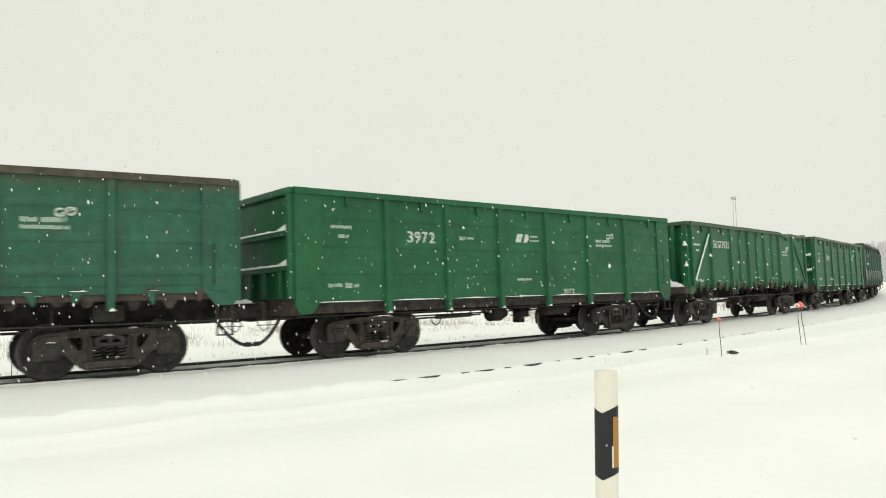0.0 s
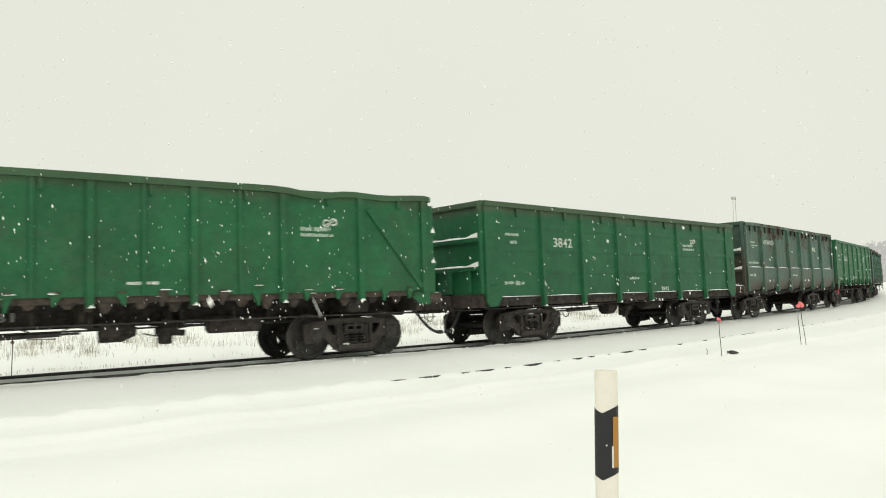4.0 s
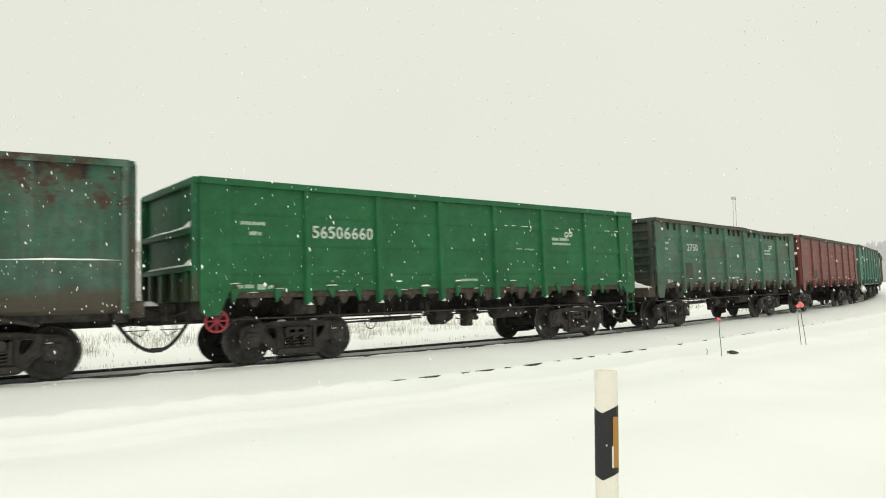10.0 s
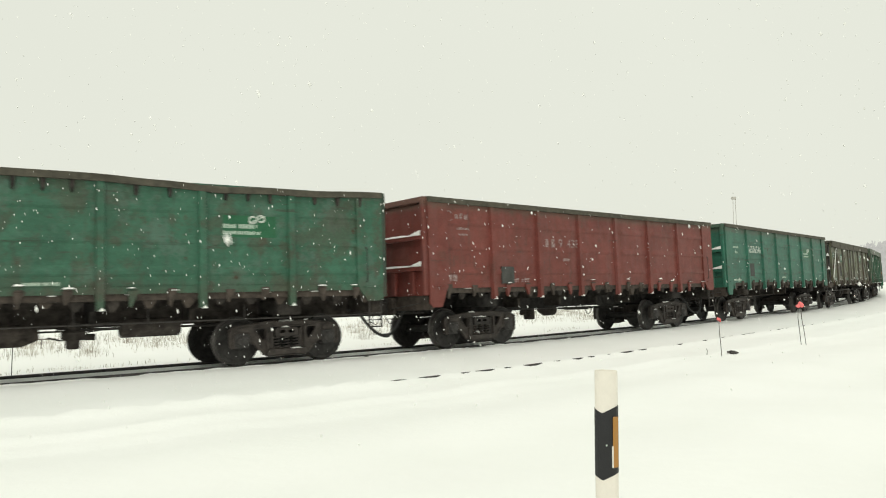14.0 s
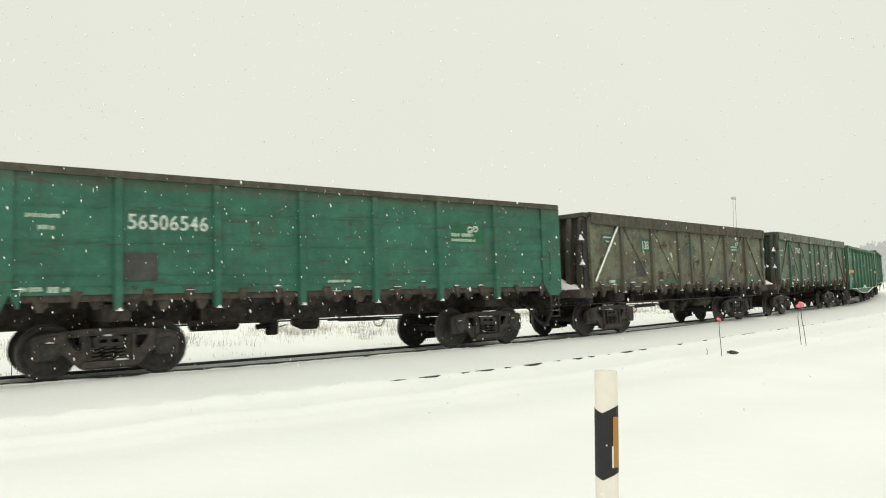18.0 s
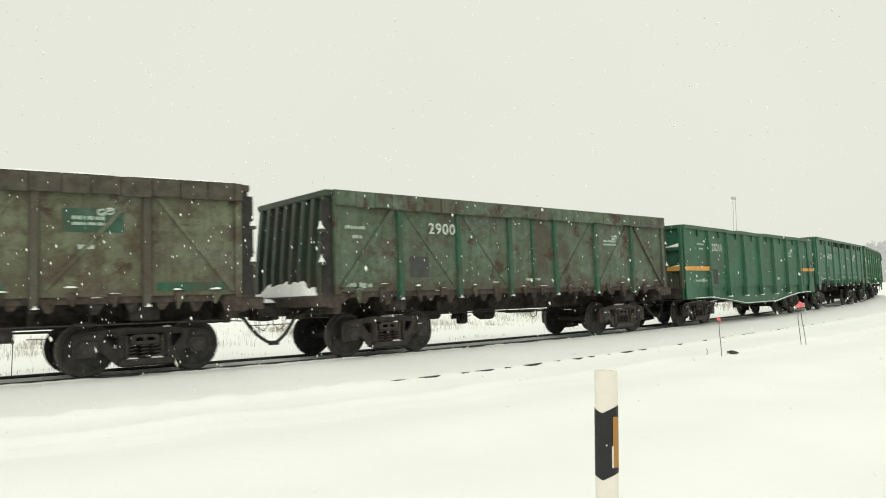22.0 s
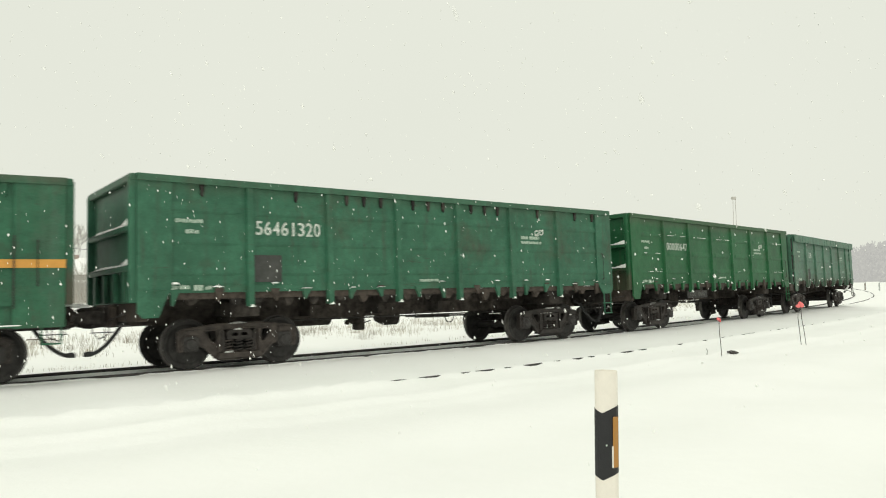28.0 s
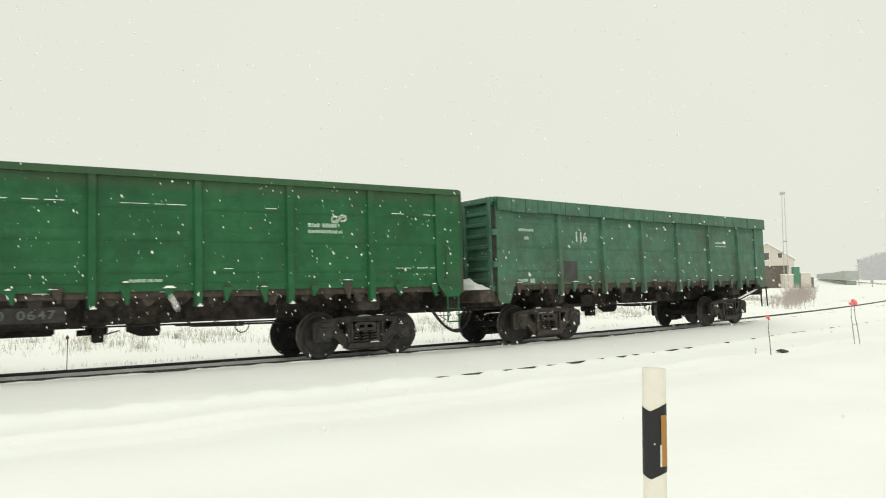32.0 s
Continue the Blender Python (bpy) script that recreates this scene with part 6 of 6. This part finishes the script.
def barrier(x, y):
    """A white crossing barrier on two short posts."""
    w = thing("white_barrier", "white barrier rail on two short posts in the snow", "barrier", m=pose(x, y, ground_at(x, y)))
    part("post", box(bmesh.new(), -0.98, -0.86, -0.06, 0.06, -0.2, 1.15), TIMBER, w)
    part("post", box(bmesh.new(), 0.95, 1.07, -0.08, 0.08, -0.2, 1.1), GREYWAGON, w)
    part("rail", box(bmesh.new(), -1.0, 1.05, -0.06, 0.06, 1.0, 1.22, 0.03), CAP, w)


barrier(58.0, 98.1)


def parked_wagon(x, y, turn, n):
    for i in range(n):
        c, s = math.cos(radians(turn)), math.sin(radians(turn))
        px, py = x + c * 13.9 * i, y + s * 13.9 * i
        w = thing("parked_wagon", "distant grey-green covered wagon standing on another track", "wagon", "standing wagons", m=pose(px, py, ground_at(px, py), 0, 0, turn))
        part("body", box(bmesh.new(), -6.4, 6.4, -1.5, 1.5, 1.1, 3.3 + 0.1 * (i % 2), 0.05), GREYWAGON, w)
        part("roof_snow", box(bmesh.new(), -6.3, 6.3, -1.4, 1.4, 3.36, 3.46), CAP, w)
        for k in (-4.3, 4.3):
            part("bogie", box(bmesh.new(), k - 1.3, k + 1.3, -1.0, 1.0, 0.1, 0.95, 0.1), GREYWAGON, w)


parked_wagon(89.0, 182.0, 67.2, 20)


def far_woods():
    """A belt of far woods: trunks and ragged crowns of many small clumps."""
    rng = random.Random(21)
    vs, fs = [], []

    def crown(x, y, z, rx, rz):
        """An uneven rounded mass of twigs."""
        n = len(vs)
        rings, seg = 3, 5
        p, q = rng.uniform(0, 6.28), rng.uniform(0, 6.28)
        for i in range(rings + 1):
            b = math.pi * i / rings
            for k in range(seg):
                a = 2 * math.pi * k / seg
                g = 1 + 0.16 * math.sin(3 * a + p + i) + rng.uniform(-0.12, 0.12)
                vs.append((x + rx * g * math.sin(b) * math.cos(a), y + rx * g * math.sin(b) * math.sin(a), z - rz * math.cos(b) * (1 + rng.uniform(-0.06, 0.06))))
        for i in range(rings):
            for k in range(seg):
                fs.append((n + i * seg + k, n + i * seg + (k + 1) % seg, n + (i + 1) * seg + (k + 1) % seg, n + (i + 1) * seg + k))

    def sprig(x, y, z, r):
        n = len(vs)
        for k in range(3):
            a = rng.uniform(0, 6.28)
            vs.append((x + 0.5 * r * math.cos(a), y + 0.5 * r * math.sin(a), z + r * (k == 2) - 0.3 * r * (k < 2)))
        fs.append((n, n + 1, n + 2))

    def tree(x, y, h, clumps=16, sprigs=40, size=1.0):
        for i in range(clumps):
            f = rng.uniform(0.02, 0.92)
            wd = h * 0.26 * math.sin(math.pi * (0.2 + 0.75 * f))
            crown(x + rng.gauss(0, 0.6) * wd, y + rng.gauss(0, 0.6) * wd, h * f, h * size * rng.uniform(0.04, 0.085), h * size * rng.uniform(0.05, 0.12))
        for i in range(sprigs):
            a, f = rng.uniform(0, 6.28), rng.uniform(0.3, 0.98)
            wd = h * 0.27 * math.sin(math.pi * min(1, 0.15 + 0.8 * f)) * rng.uniform(0.5, 1.2)
            sprig(x + wd * math.cos(a), y + wd * math.sin(a), f * h, rng.uniform(0.3, 0.9))

    for i in range(300):
        u = rng.random() * 0.2
        x = 166.8 + 326 * u
        y = 332 - 131 * u + rng.uniform(-14, 14)
        tree(x, y, (8.5 + 9.0 * min(1, u * 11)) * rng.uniform(0.82, 1.1), 64, 60, 0.5)
    for i in range(170):
        u = 0.2 + 0.8 * rng.random()
        tree(166.8 + 326 * u, 332 - 131 * u + rng.uniform(-14, 14), 14 * rng.uniform(0.8, 1.1))
    for i in range(160):
        u = rng.random()
        tree(-324 + 294 * u, 251 + 65 * u + rng.uniform(-10, 10), rng.uniform(6, 11))
    for i in range(120):
        u = rng.random()
        tree(59 + 108 * u, 458 - 44 * u + rng.uniform(-10, 10), rng.uniform(5, 9))
    me = bpy.data.meshes.new("far_woods")
    me.from_pydata(vs, [], fs)
    me.materials.append(WOODS)
    for p in me.polygons:
        p.use_smooth = True
    tagged(new("far_woods", me), "far woods along the horizon, their haze set as a pale glow", "woods", kind="stuff")


far_woods()

# ---- falling snow ----


def snowfall(seed, count, vx, vy, vz, near, far, small, big):
    """Flakes that drift down together; each layer falls at its own speed."""
    rng = np.random.RandomState(seed)
    span = 32.0
    y = near + (far - near) * rng.rand(count) ** 0.6
    lo_x, hi_x = -0.75 * y - 1.5 - max(0, vx * span), 0.75 * y + 1.5 - min(0, vx * span)
    x = lo_x + (hi_x - lo_x) * rng.rand(count)
    z = -1.5 + (8.5 - vz * span + 1.5) * rng.rand(count)
    size = small + (big - small) * rng.rand(count) ** 2.5
    base = np.array([(1, 0, 0), (-0.5, 0.87, 0), (-0.5, -0.87, 0), (0, 0, 1.1), (0, 0, -0.9)])
    tri = np.array([(0, 1, 3), (1, 2, 3), (2, 0, 3), (1, 0, 4), (2, 1, 4), (0, 2, 4)])
    jit = 0.7 + 0.7 * rng.rand(count, 5, 3)
    vs = (np.stack([x, y, z], 1)[:, None] + base[None] * jit * size[:, None, None]).reshape(-1, 3)
    fs = (tri[None] + 5 * np.arange(count)[:, None, None]).reshape(-1, 3)
    me = bpy.data.meshes.new("falling_snow")
    me.vertices.add(len(vs))
    me.vertices.foreach_set("co", vs.astype(np.float32).ravel())
    me.loops.add(fs.size)
    me.loops.foreach_set("vertex_index", fs.astype(np.int32).ravel())
    me.polygons.add(len(fs))
    me.polygons.foreach_set("loop_start", np.arange(0, fs.size, 3, dtype=np.int32))
    me.update(calc_edges=True)
    me.materials.append(FLAKE)
    ob = tagged(new("falling_snow", me), "loose snow flakes drifting down through the air", "snow", "falling snow", "stuff")
    return ob, (vx, vy, vz)


FLAKES = [
    snowfall(1, 27000, 0.75, 0.0, -1.9, 2.5, 11.0, 0.003, 0.013),
    snowfall(2, 38000, 1.0, 0.0, -2.2, 5.0, 14.5, 0.005, 0.018),
    snowfall(3, 25000, 0.45, 0.0, -1.6, 4.0, 13.5, 0.005, 0.017),
    snowfall(4, 1300, 0.8, 0.0, -2.1, 1.2, 2.8, 0.004, 0.016),
    snowfall(5, 520, 1.3, 0.0, -2.8, 0.8, 1.8, 0.005, 0.010),
]

# ---- what moves ----


# the curve is canted: the far rail lies lower, and the wagons lean about the near one
LEAN = pose(0, -0.79, 0) @ pose(0, 0, 0, -math.degrees(CANT)) @ pose(0, 0.79, 0)


def motions():
    times = [i * 0.5 for i in range(65)]
    fine = [round(i * 0.1, 1) for i in range(321)]
    for w, index, du, bogies, wheels in WAGONS:
        pivot = bogies[1].location.x

        def centre(t):
            return train_at(t) + 13.92 * index + du

        def chord(t):
            c = centre(t)
            ax, ay, ah = on_line(c - pivot)
            bx, by, bh = on_line(c + pivot)
            h = math.atan2(by - ay, bx - ax)
            return (ax + bx) / 2, (ay + by) / 2, h, ah, bh

        rows = []
        for t in times:
            x, y, h, ah, bh = chord(t)
            rows.append((t, pose(x, y, 0, 0, 0, math.degrees(h)) @ LEAN))
        walk(w, rows)
        for k, b in enumerate(bogies):
            rows = []
            for t in times[::2]:
                x, y, h, ah, bh = chord(t)
                rows.append((t, pose(-pivot if k == 0 else pivot, 0, 0, 0, 0, math.degrees((ah, bh)[k] - h))))
            walk(b, rows)
        start = centre(0)
        for wheel, k, x in wheels:
            walk(wheel, [(t, pose(k, 0, WHEEL_R, 0, math.degrees((centre(t) - start) / WHEEL_R), 0)) for t in fine])
    for ob, (vx, vy, vz) in FLAKES:
        walk(ob, [(t, pose(vx * t, vy * t, vz * t)) for t in range(0, 33, 4)])


motions()
